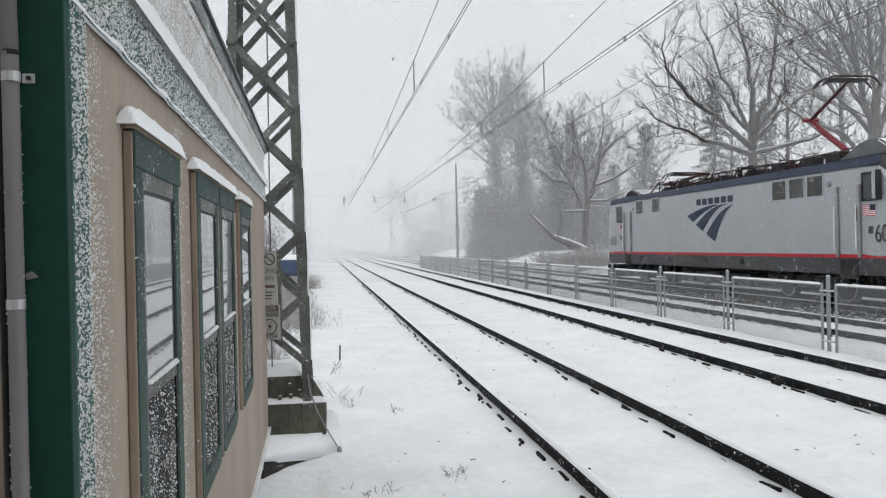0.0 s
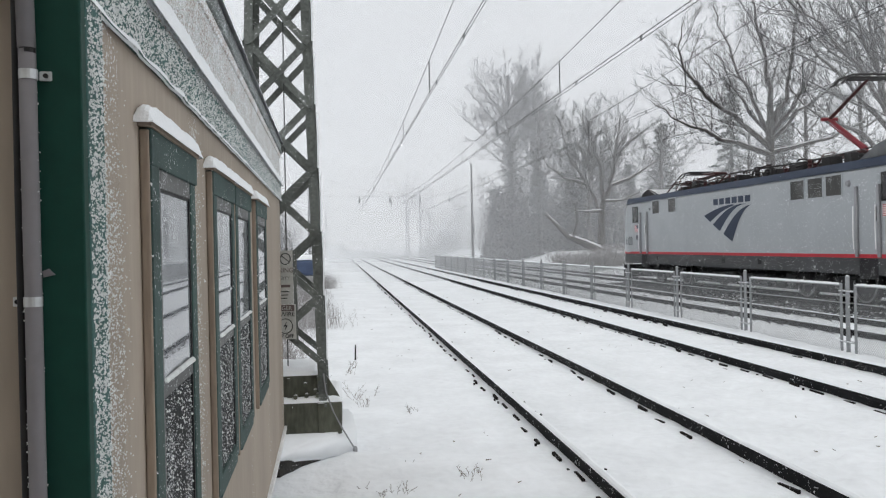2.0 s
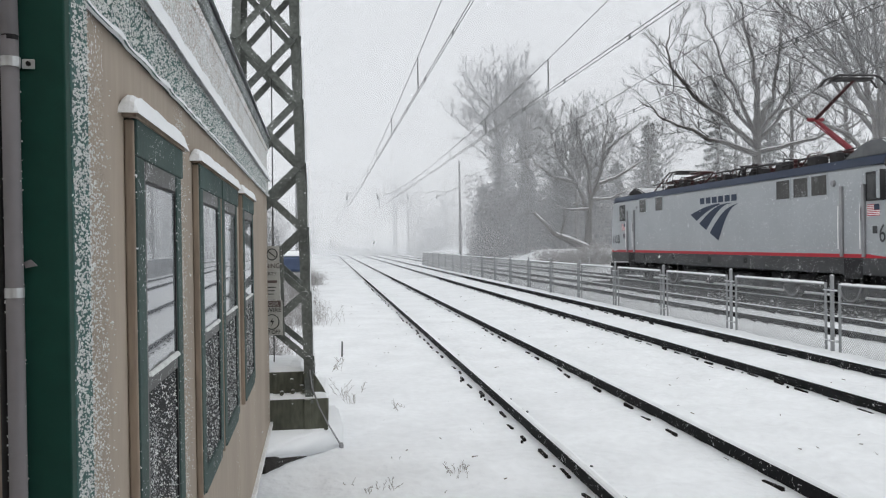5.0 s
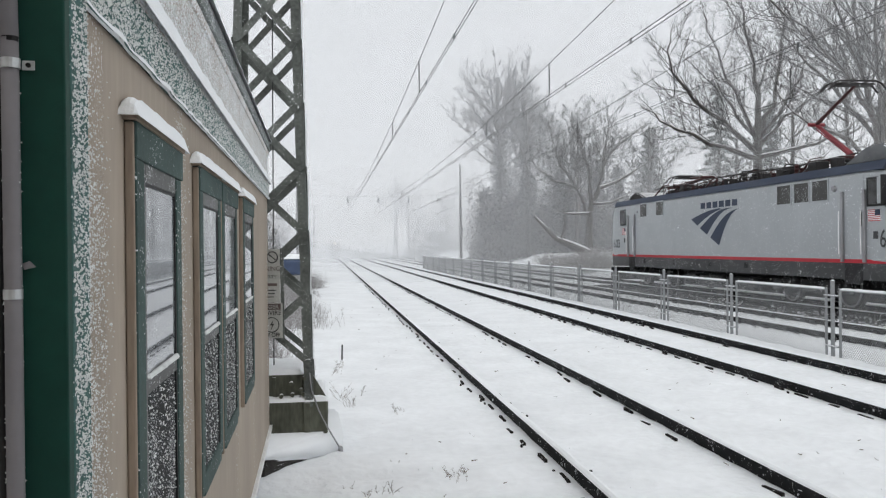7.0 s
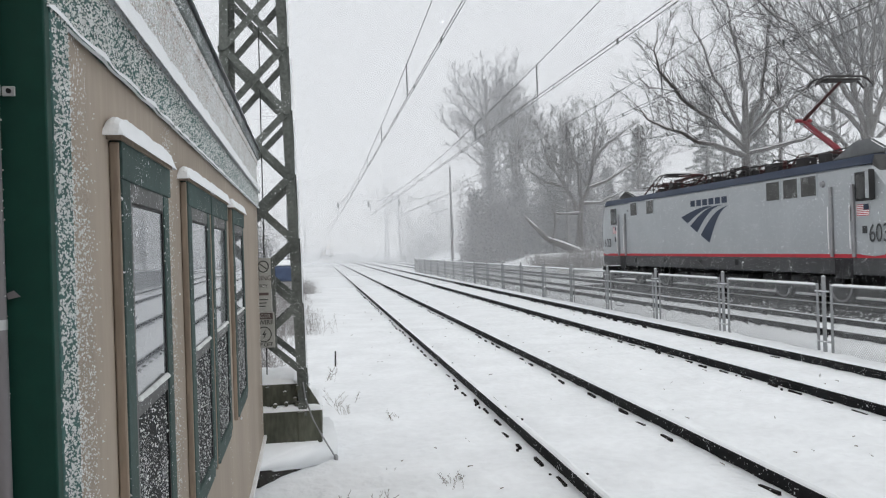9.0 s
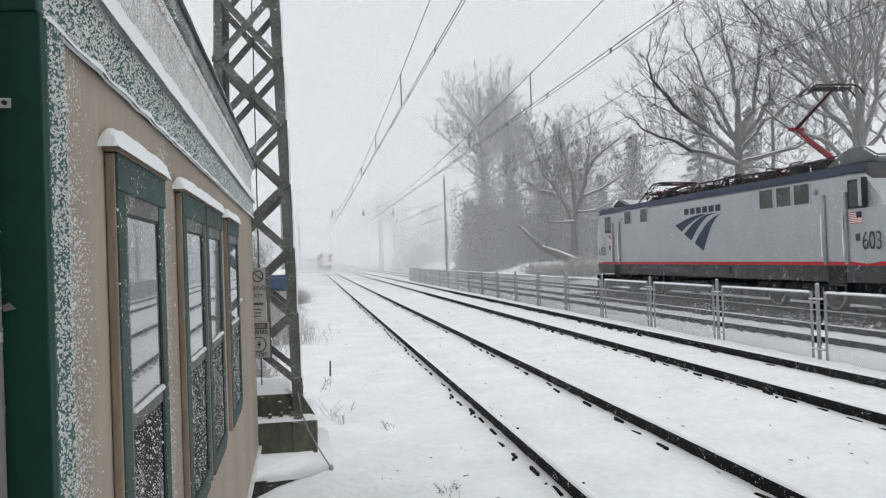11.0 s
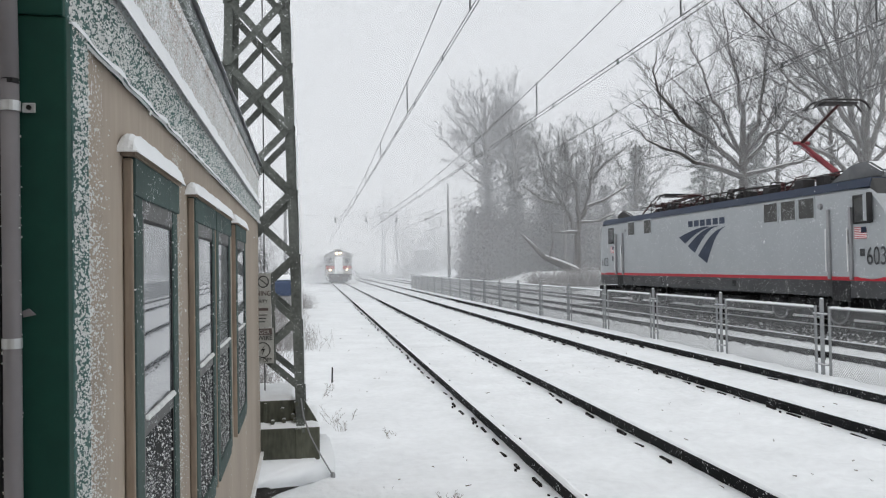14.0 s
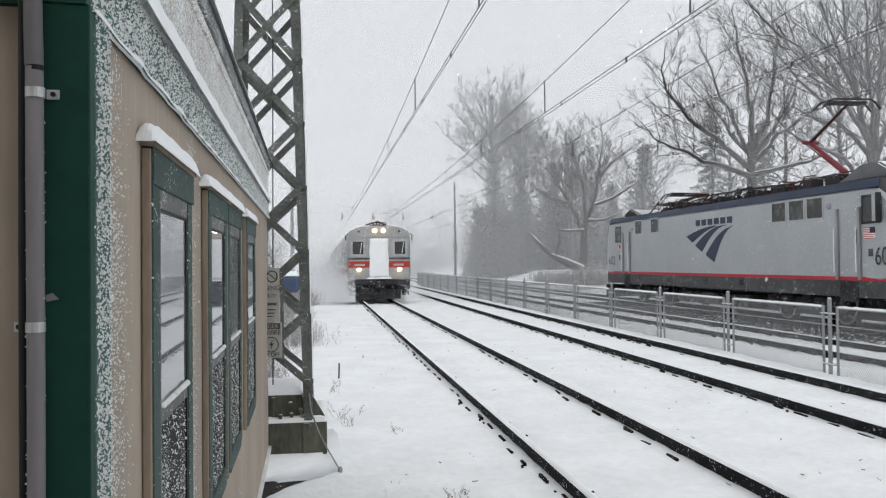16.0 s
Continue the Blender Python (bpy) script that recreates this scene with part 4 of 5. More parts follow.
        for dy in (-0.2, 0.2):
            part("collector_bow", tb([(-0.88, top[0] + dy, top[1] - 0.18), (-0.7, top[0] + dy, top[1] + 0.02), (-0.55, top[0] + dy, top[1] + 0.08), (0.55, top[0] + dy, top[1] + 0.08), (0.7, top[0] + dy, top[1] + 0.02), (0.88, top[0] + dy, top[1] - 0.18)], 0.03, 6), LROOF, p)
        part("head_frame", bx(-0.5, 0.5, top[0] - 0.2, top[0] + 0.2, top[1] - 0.03, top[1] + 0.02), LROOF, p)
    pantograph(21.3 - Y0, (23.0 - Y0, 5.35), (21.2 - Y0, 6.2), False, 1)
    pantograph(32.2 - Y0, (30.2 - Y0, 4.4), (32.0 - Y0, 4.5), True, -1)
    # running gear
    part("underframe", bx(-0.6, 1.25, 0.5, L - 0.5, 0.22, 0.88, bevel=0.03), LUNDER, lo)
    for yc in (4.6, L - 4.6):
        t = part("bogie", bx(-1.2, -1.02, yc - 1.9, yc + 1.9, 0.42, 0.78, bevel=0.05), LUNDER, lo)
        part("bogie_side", bx(1.02, 1.2, yc - 1.9, yc + 1.9, 0.42, 0.78, bevel=0.05), LUNDER, t)
        for dy in (-1.4, 1.4):
            for sx in (-0.7525, 0.7525):
                part("wheel", tb(((sx - 0.065, yc + dy, 0.56), (sx + 0.065, yc + dy, 0.56)), 0.56, 24), LUNDER, t)
            ring = [(-0.83, yc + dy + 0.47 * math.cos(k * math.pi / 12), 0.56 + 0.47 * math.sin(k * math.pi / 12)) for k in range(25)]
            part("wheel_rim", tb(ring, 0.028, 5), CHROME, t, "worn bright wheel rim")
            part("axle_box", bx(-1.28, -1.18, yc + dy - 0.2, yc + dy + 0.2, 0.42, 0.72, bevel=0.04), LUNDER, t)
        for dy in (-0.45, 0.45):
            part("spring", tb([(-1.25, yc + dy, 0.45 + 0.05 * k) for k in range(10)], [0.13 if k % 2 else 0.09 for k in range(10)], 10), LUNDER, t)
    for a, b in ((7.4, 9.2), (9.5, 11.3), (11.5, 12.4)):
        part("equipment_box", bx(-1.3, 1.3, a, b, 0.3, 0.7, bevel=0.05), LUNDER, lo)
    for y in (-0.35, L + 0.05):
        part("coupler", bx(-0.2, 0.2, y, y + 0.4, 0.75, 1.05, bevel=0.05), LUNDER, lo)
        part("pilot", bx(-1.2, 1.2, y + 0.2, y + 0.4, 0.15, 0.75, bevel=0.05), LUNDER, lo)


build_loco()


# ---- approaching train ----
def build_car(front):
    car = thing("commuter_railcar", None, "grey steel commuter railcar with orange-red band, headlights lit" if front else "grey steel commuter railcar trailing behind the first", "train", "approaching train")
    L, W = 25.5, 1.53
    prof = [(-W, 1.0), (-W, 3.35), (-1.42, 3.62), (-1.0, 3.84), (-0.4, 3.94), (0.4, 3.94), (1.0, 3.84), (1.42, 3.62), (W, 3.35), (W, 1.0)]
    part("body", prism(prof, "y", 0.12, L), STEEL, car)
    for s in (-1, 1):
        for i in range(9):
            y = 3.2 + i * 2.3
            w = part("side_window", bx(s * W - 0.012, s * W + 0.012, y, y + 1.6, 2.05, 2.85, bevel=0.005), LWIN, car)
        part("side_door", bx(s * W - 0.01, s * W + 0.01, 1.2, 2.2, 1.05, 3.1), TFACE, car)
        part("side_stripe", bx(s * W - 0.008, s * W + 0.008, 0.3, L, 1.62, 1.8), TBAND, car)
    part("roof_snow", prism([(-1.0, 3.845), (-0.4, 3.945), (0.4, 3.945), (1.0, 3.845), (0.6, 3.98), (-0.6, 3.98)], "y", 0.6, L - 0.3), CLUMP, car)
    part("face", prism([(x, z) for x, z in prof], "y", 0.0, 0.12), TFACE, car, "pale grey riveted front")
    part("visor", prism([(-1.5, 3.36), (-1.41, 3.62), (-1.0, 3.83), (-0.4, 3.93), (0.4, 3.93), (1.0, 3.83), (1.41, 3.62), (1.5, 3.36)], "y", -0.05, 0.0), TFACE, car)
    for s in (-1, 1):
        part("band", bx(min(s * 0.45, s * W), max(s * 0.45, s * W), -0.012, 0.0, 1.93, 2.26), TBAND, car, "orange-red band")
        part("belt", bx(min(s * 0.45, s * W), max(s * 0.45, s * W), -0.02, 0.0, 2.34, 2.42), LSKIRT, car)
        w = part("front_window", bx(s * 1.02 - 0.26, s * 1.02 + 0.26, -0.022, -0.002, 2.58, 3.14, bevel=0.006), LWIN, car)
        bm = bmesh.new()
        for a in ((-0.36, -0.26, 2.48, 3.24), (0.26, 0.36, 2.48, 3.24), (-0.26, 0.26, 2.48, 2.58), (-0.26, 0.26, 3.14, 3.24)):
            box(bm, s * 1.02 + a[0], s * 1.02 + a[1], -0.03, -0.002, a[2], a[3])
        part("frame", bm, STEEL, w)
        part("wiper", bar(bmesh.new(), (s * 1.02 + 0.1, -0.04, 2.62), (s * 1.02 + 0.18, -0.04, 3.1), 0.03, 0.01, (0, 1, 0)), WHITE, w)
        part("headlight", tb(((s * 0.98, -0.06, 1.8), (s * 0.98, 0.0, 1.8)), [0.085, 0.1], 12), LAMP, car, "lit warm headlight")
        part("roof_headlight", tb(((s * 0.21, -0.12, 3.64), (s * 0.21, -0.04, 3.64)), [0.08, 0.1], 12), LAMP, car, "lit warm headlight")
        part("marker_light", tb(((s * 0.98, -0.07, 3.6), (s * 0.98, -0.03, 3.6)), 0.06, 8), LSKIRT, car)
        part("number_bar", bx(s * 0.95 - 0.24, s * 0.95 + 0.24, -0.016, -0.013, 2.04, 2.14), STEEL, car)
        part("grab_iron", tb(((s * 1.5, -0.03, 1.2), (s * 1.5, -0.06, 1.3), (s * 1.5, -0.06, 3.0), (s * 1.5, -0.03, 3.1)), 0.018), CHROME, car)
        part("corner_hose", tb(((s * 1.5, -0.05, 3.5), (s * 1.62, -0.05, 3.42), (s * 1.6, -0.05, 3.2)), 0.03), BLACK, car)
        part("anticlimber_end", bx(s * 1.2 - 0.3, s * 1.2 + 0.3, -0.06, 0.1, 0.62, 1.12, bevel=0.04), TDARK, car)
        part("steps", bx(s * 1.3 - 0.15, s * 1.3 + 0.15, -0.02, 0.6, 0.3, 0.75, bevel=0.03), TDARK, car)
    part("lamp_box", bx(-0.42, 0.42, -0.04, 0.0, 3.5, 3.82, bevel=0.02), TFACE, car)
    part("end_door", bx(-0.44, 0.44, -0.03, 0.0, 1.25, 3.3), TFACE, car)
    door_snow = bmesh.new()
    n, g = 14, []
    for i in range(n + 1):
        row = []
        for j in range(9):
            x, z = -0.46 + 0.92 * j / 8, 1.3 + 1.98 * i / n
            d = 0.06 + 0.05 * noise.noise(Vector((x * 3, z * 3, 1))) - (0.05 if j in (0, 8) else 0)
            row.append(door_snow.verts.new((x + 0.03 * noise.noise(Vector((z * 2, x, 4))), -0.035 - d, z)))
        g.append(row)
    for i in range(n):
        for j in range(8):
            door_snow.faces.new((g[i][j], g[i][j + 1], g[i + 1][j + 1], g[i + 1][j]))
    rim = bmesh.ops.extrude_edge_only(door_snow, edges=[e for e in door_snow.edges if e.is_boundary])
    for v in rim["geom"]:
        if isinstance(v, bmesh.types.BMVert):
            v.co.y = -0.028
    part("door_snow", door_snow, CLUMP, car, "packed snow on the end door", True)
    part("snow_ledge", lumpy(-0.62, 0.62, -0.2, 0.0, 1.16, 0.1, 2, 0.05), CLUMP, car)
    part("buffer_beam", bx(-1.45, 1.45, -0.1, 0.3, 0.85, 1.14, bevel=0.05), TDARK, car)
    part("coupler", bx(-0.16, 0.16, -0.45, 0.1, 0.72, 1.0, bevel=0.04), TDARK, car)
    part("coupler_head", bx(-0.24, 0.24, -0.6, -0.4, 0.66, 1.06, bevel=0.05), LUNDER, car)
    rng = random.Random(3)
    for i in range(9):
        x = -1.2 + i * 0.3
        part("hose", tb([(x, -0.08, 0.95), (x + rng.uniform(-0.1, 0.1), -0.2, 0.6), (x + rng.uniform(-0.2, 0.2), -0.12, rng.uniform(0.35, 0.6)), (x + 0.15, -0.05, 0.85)], 0.025), TDARK, car)
    part("pilot", bx(-1.05, 1.05, 0.0, 0.12, 0.12, 0.62, bevel=0.03), TDARK, car)
    part("underframe", bx(-1.3, 1.3, 0.3, L - 0.3, 0.55, 1.0, bevel=0.04), TDARK, car)
    for yc in (3.0, L - 3.0):
        t = part("bogie", bx(-1.15, 1.15, yc - 1.5, yc + 1.5, 0.4, 0.7, bevel=0.05), TDARK, car)
        for dy in (-1.2, 1.2):
            for sx in (-0.7525, 0.7525):
                part("wheel", tb(((sx - 0.06, yc + dy, 0.42), (sx + 0.06, yc + dy, 0.42)), 0.42, 20), TDARK, t)
    pan = part("pantograph", bx(-0.55, 0.55, 2.2, 3.4, 3.95, 4.05), LROOF, car, "folded dark pantograph")
    for k in range(5):
        x = -0.3 + 0.15 * k
        part("coil", tb([(x + 0.1 * math.cos(a), 0.5, 4.05 + 0.09 * math.sin(a)) for a in [q * math.pi / 6 for q in range(13)]], 0.03), RUST, pan)
    part("arm", tb(((-0.5, 2.3, 4.1), (0.0, 0.6, 4.2), (0.5, 2.3, 4.1)), 0.04), LROOF, pan)
    # true heights of the front, from the buffer beam up
    levels = ((0.0, 0.0), (1.16, 1.1), (1.8, 1.54), (2.1, 1.78), (2.86, 2.6), (3.64, 3.45), (3.94, 3.68), (4.4, 4.1))
    for o in car.children_recursive:
        for v in o.data.vertices:
            v.co.z = float(np.interp(v.co.z, [a for a, b in levels], [b for a, b in levels]))
    return car


CARS = [build_car(True), build_car(False), build_car(False)]


def build_spray():
    """Snow whirled up along the train: countless small flakes, thickest low down beside the wheels."""
    rng = np.random.default_rng(5)
    verts, faces = [], []
    n = 120000
    y = rng.gamma(1.5, 8.0, n) - 1.5
    side = np.where(rng.random(n) < 0.86, -1, 1)
    spread = np.where(side < 0, 0.9, 0.35) + 0.08 * np.clip(y, 0, 40) * np.where(side < 0, 1, 0.4)
    x = side * (1.2 + np.abs(rng.normal(0, 1, n)) * spread)
    z = np.abs(rng.normal(0, 1, n)) * (0.6 + 0.06 * np.clip(y, 0, 40)) * np.where(side < 0, 1, 0.5) + 0.02
    s = rng.uniform(0.007, 0.02, n)
    base = np.array([[1, 0, -0.6], [-0.6, 0.8, -0.6], [-0.6, -0.8, -0.6], [0, 0, 1]])
    P = np.c_[x, y, z]
    V = (P[:, None] + base[None] * s[:, None, None]).reshape(-1, 3)
    F = (np.array([[0, 1, 3], [1, 2, 3], [2, 0, 3], [0, 2, 1]])[None] + 4 * np.arange(n)[:, None, None]).reshape(-1, 3)
    ob = raw("snow_spray", V.tolist(), F.tolist(), CLUMP)
    return tagged(ob, "cloud of powder snow whirled up beside the train", "snow spray", kind="stuff")


SPRAY = build_spray()


# ---- trees ----
def limb(segs, rng, path, r0, r1, order, gaps, up=0.12, wild=1.0):
    """A branch along a path, with side shoots in turn down to twigs; gaps: spacing of the shoots at each order."""
    n = len(path) - 1
    lens = [(path[i + 1] - path[i]).length for i in range(n)]
    total = sum(lens)
    run, radii = 0.0, []
    for ln in [0.0] + lens:
        run += ln
        radii.append(r0 + (r1 - r0) * run / total)
    for i in range(n):
        segs.append((path[i], path[i + 1], radii[i], radii[i + 1], order))
    if not gaps:
        return
    count = max(3, int(total / gaps[0]))
    az = rng.uniform(0, 6.28)
    for k in range(count):
        f = 0.16 + 0.84 * (k + rng.random()) / count
        at, i = f * total, 0
        while i < n - 1 and at > lens[i]:
            at -= lens[i]
            i += 1
        u = min(1.0, at / lens[i])
        p, d = path[i].lerp(path[i + 1], u), (path[i + 1] - path[i]).normalized()
        r = radii[i] + (radii[i + 1] - radii[i]) * u
        az += 2.4 + rng.uniform(-0.5, 0.5)
        a = d.cross(Vector((0.31, 0.17, 0.93))).normalized()
        side = a * math.cos(az) + d.cross(a) * math.sin(az)
        tilt = rng.uniform(0.5, 1.0)
        q = d * math.cos(tilt) + side * math.sin(tilt) + Vector((0, 0, up))
        ln = total * rng.uniform(0.26, 0.5) * (1.2 - 0.65 * f)
        m = 4 if order < 1 else 3 if order < 3 else 2
        pts, pos = [p], p
        for _ in range(m):
            q = (q + Vector((rng.gauss(0, 0.13), rng.gauss(0, 0.13), rng.gauss(0, 0.1) + up * 0.6)) * wild).normalized()
            pos = pos + q * ln / m
            pts.append(pos)
        cr = max(0.005, min(r * 0.5, 0.005 + ln * 0.0085))
        limb(segs, rng, pts, cr, cr * 0.35, order + 1, gaps[1:], up, wild)


def bowed(rng, pts, wander=0.06):
    """A smooth path through a few points, with a little wander."""
    pts = [Vector(p) for p in pts]
    out = []
    for i in range(len(pts) - 1):
        p0, p1, p2, p3 = pts[max(0, i - 1)], pts[i], pts[i + 1], pts[min(len(pts) - 1, i + 2)]
        for k in range(4):
            t = k / 4
            v = 0.5 * (2 * p1 + (p2 - p0) * t + (2 * p0 - 5 * p1 + 4 * p2 - p3) * t * t + (3 * p1 - p0 - 3 * p2 + p3) * t ** 3)
            if i or k:
                v = v + Vector((rng.gauss(0, wander), rng.gauss(0, wander), rng.gauss(0, wander * 0.6)))
            out.append(v)
    return out + [pts[-1]]


def dome(rng, h, wide, low, n):
    """Rising limbs of a round-topped tree, as paths from its trunk."""
    out = []
    for i in range(n):
        f = (i + rng.random()) / n
        z = h * (low + (0.78 - low) * f)
        a = i * 2.4 + rng.uniform(-0.4, 0.4)
        reach = wide * rng.uniform(0.7, 1.1) * math.sqrt(max(0.05, 1 - (max(0.0, f - 0.35) / 0.75) ** 2))
        top = min(h * rng.uniform(0.95, 1.02), z + h * rng.uniform(0.16, 0.3))
        c, s = math.cos(a), math.sin(a)
        out.append(((0, 0, z), (c * reach * 0.4, s * reach * 0.4, z + (top - z) * 0.3), (c * reach * 0.8, s * reach * 0.8, z + (top - z) * 0.65), (c * reach, s * reach, top)))
    return out


def tubes(name, segs, material, parent, sides, thin=0.0):
    verts, faces = [], []
    for p, q, ra, rb, _ in segs:
        d = (q - p).normalized()
        a = d.cross(Vector((0.3, 0.9, 0.2))).normalized()
        b = d.cross(a)
        i = len(verts)
        for c, r in ((p, max(ra, thin)), (q, max(rb, thin))):
            for k in range(sides):
                w = k * 2 * math.pi / sides
                verts.append(c + (a * math.cos(w) + b * math.sin(w)) * r)
        for k in range(sides):
            m = (k + 1) % sides
            faces.append((i + k, i + m, i + sides + m, i + sides + k))
    return raw(name, verts, faces, material, parent)


def build_tree(x, y, z, seed, label, thin, trunk, limbs, r0, gaps, turn=0, thick=0.4):
    t = thing("tree", pose(x, y, z, 0, 0, turn), label, "tree")
    rng = random.Random(seed)
    segs = []
    limb(segs, rng, bowed(rng, trunk, 0.03), r0, r0 * 0.5, 0, ())
    for p in limbs:
        limb(segs, rng, bowed(rng, p), r0 * thick * rng.uniform(0.8, 1.1), r0 * 0.05, 1, gaps)
    tubes("trunk", [s for s in segs if s[4] < 2], BARK, t, 8)
    tubes("crown", [s for s in segs if s[4] >= 2], TWIG, t, 3, thin)["kind"] = "stuff"
    return t


def dome_tree(x, y, z, seed, label, thin, h, wide, low, n, r0, gaps, turn=0):
    rng = random.Random(seed + 500)
    lean = rng.uniform(-0.03, 0.03) * h
    limbs = [tuple((px + lean * pz / h, py, pz) for px, py, pz in p) for p in dome(rng, h, wide, low, n)]
    return build_tree(x, y, z, seed, label, thin, ((0, 0, -0.3), (lean * 0.4, 0, h * 0.4), (lean * 0.9, 0, h * 0.9)), limbs, r0 * 0.75, gaps, turn, 0.34)


def leaf_cloud(name, n, shape, material, parent, size, seed):
    """Many small leaf blades; shape(rng) gives their places."""
    rng = random.Random(seed)
    verts, faces = [], []
    for _ in range(n):
        c = Vector(shape(rng))
        u = Vector((rng.gauss(0, 1), rng.gauss(0, 1), rng.gauss(0, 1))).normalized() * size * rng.uniform(0.5, 1.2)
        v = u.cross(Vector((rng.gauss(0, 1), rng.gauss(0, 1), rng.gauss(0, 1)))).normalized() * size * 0.5
        i = len(verts)
        verts += [c - u, c + v, c + u, c - v + Vector((0, 0, size * 0.2))]
        faces.append((i, i + 1, i + 2, i + 3))
    return raw(name, verts, faces, material, parent)


def build_trees():
    bare = "bare grey-brown deciduous tree with snow along its branches"
    hazy = "tall bare tree dim in the falling snow"
    # behind the locomotive: a wide tree, limbs thrown out from one low crotch
    build_tree(17.3, 36.5, 0.6, 11, bare, 0.0065, ((0, 0, -0.3), (0.1, 0, 3), (0, 0, 6.8)), (
        ((0, 0, 5.2), (-2.5, -0.3, 5.9), (-4.4, -0.2, 6.7), (-5.7, 0.3, 7.8)),
        ((0, 0, 5.5), (-1.3, 0.2, 6.7), (-3.0, 0.4, 8.1), (-4.3, 0.2, 9.7), (-4.1, 0, 11.5)),
        ((0, 0, 6.2), (-0.9, 0.4, 8.5), (-1.9, 0.6, 11), (-2.3, 0.8, 12.4)),
        ((0, 0, 6.6), (0, 0, 9), (-0.8, -0.3, 12), (-0.9, -0.4, 13.5)),
        ((0.1, 0, 6.4), (0.9, 0, 8.4), (1.4, 0.2, 11), (1.7, 0.3, 13.4)),
        ((0.1, 0, 5.8), (1.6, 0.3, 7.3), (3.6, 0.2, 8.7), (5.0, 0, 10.5)),
        ((0.1, 0, 5.3), (2.2, -0.3, 5.8), (4.2, -0.5, 6.6), (5.6, -0.2, 7.6)),
        ((0, 0, 6.0), (0.6, -1.5, 7.6), (1.0, -2.6, 9.6)),
        ((0, 0, 6.0), (-0.5, 1.6, 8.0), (-1.0, 3.0, 10.5)),
        ((0, 0, 6.4), (0.9, 1.6, 8.4), (2.2, 2.6, 11))), 0.33, (0.42, 0.24, 0.15))
    # a taller neighbour with steep straight limbs
    build_tree(19.0, 30.0, 0.6, 77, bare, 0.006, ((0, 0, -0.3), (0, 0, 3), (0.05, 0, 5.6)), (
        ((0, 0, 4.3), (-0.6, 0, 6.4), (-2.0, 0.2, 8.6), (-4.2, 0.3, 10.6), (-5.6, 0.3, 12)),
        ((0, 0, 4.8), (-0.5, 0.2, 7.5), (-1.6, 0.4, 10.5), (-2.4, 0.4, 13.8)),
        ((0, 0, 5.2), (0, 0.1, 8), (-0.3, 0.1, 12), (-0.6, 0.2, 15)),
        ((0, 0, 4.8), (0.9, 0, 8), (1.4, 0, 12), (1.6, 0.2, 15)),
        ((0, 0, 4.5), (1.8, 0, 7), (3.5, 0, 10), (4.5, 0, 13)),
        ((0, 0, 3.8), (-1.6, -0.2, 5.2), (-3.4, -0.3, 5.9), (-4.7, -0.3, 7.2)),
        ((0, 0, 5.0), (-0.7, -1.3, 8), (-1.4, -2.3, 11.5)),
        ((0, 0, 5.0), (-1.0, 1.4, 7.5), (-2.6, 2.4, 10), (-3.3, 2.8, 12)),
        ((0, 0, 5.2), (-0.5, 0.6, 9), (-1.1, 0.8, 14.5))), 0.3, (0.5, 0.28, 0.17))
    dome_tree(24.5, 40.0, 0.8, 22, bare, 0.01, 12, 3.6, 0.3, 10, 0.22, (0.5, 0.3, 0.2))
    dome_tree(22.5, 32.5, 0.7, 78, bare, 0.007, 14.0, 3.4, 0.25, 9, 0.24, (0.7, 0.4, 0.26))
    # the spreading tree by the end of the locomotive
    build_tree(15.8, 57.5, 0.2, 13, bare, 0.0115, ((0, 0, -0.3), (0, 0, 2.8), (0.2, 0, 4.8)), (
        ((0.2, 0, 4.5), (0.7, 0, 6.0), (1.1, 0, 7.5), (1.5, 0.1, 9.7), (1.6, 0.1, 11.8)),
        ((0.1, 0, 3.5), (-0.6, 0, 5.1), (-1.2, -0.1, 6.2), (-2.1, -0.2, 7.3), (-2.7, -0.2, 9.0), (-2.9, -0.2, 10.6)),
        ((0.2, 0, 4.8), (-0.1, 0.3, 7.5), (-0.7, 0.6, 9.5), (-1.0, 0.7, 11.2)),
        ((0.6, 0, 5.7), (2.0, -0.3, 6.2), (3.6, -0.4, 7.2), (5.0, -0.4, 7.9)),
        ((1.0, 0, 7.2), (2.4, 0.4, 8.9), (3.8, 0.6, 10.0), (5.0, 0.8, 10.6)),
        ((0, 0, 3.9), (-1.5, -0.3, 3.9), (-2.8, -0.4, 4.3)),
        ((0.2, 0, 4.6), (1.7, -0.3, 4.7), (3.3, -0.3, 5.5)),
        ((0.4, 0, 5.2), (0.6, -1.4, 7.2), (0.4, -2.2, 9.4)),
        ((-1.0, 0, 5.9), (-2.4, 0.5, 6.3), (-3.6, 0.6, 7.2), (-4.2, 0.6, 8.3))), 0.36, (0.44, 0.27, 0.18))
    # tall group in the haze
    fine = (0.45, 0.28, 0.21)
    dome_tree(15.6, 88, 0.2, 14, hazy, 0.016, 22.3, 5.0, 0.42, 17, 0.42, fine)
    dome_tree(19.5, 92, 0.2, 15, hazy, 0.016, 20.8, 4.2, 0.36, 15, 0.4, fine)
    dome_tree(23.5, 88, 0.3, 16, hazy, 0.016, 18.0, 4.4, 0.3, 14, 0.36, fine)
    dome_tree(21.4, 79, 0.3, 18, hazy, 0.015, 15.0, 3.8, 0.25, 12, 0.3, fine)
    dome_tree(17.6, 84, 0.3, 19, hazy, 0.015, 17.5, 3.8, 0.25, 12, 0.32, fine)
    dome_tree(28.5, 78, 0.5, 17, hazy, 0.016, 14.5, 4.0, 0.25, 12, 0.32, fine)
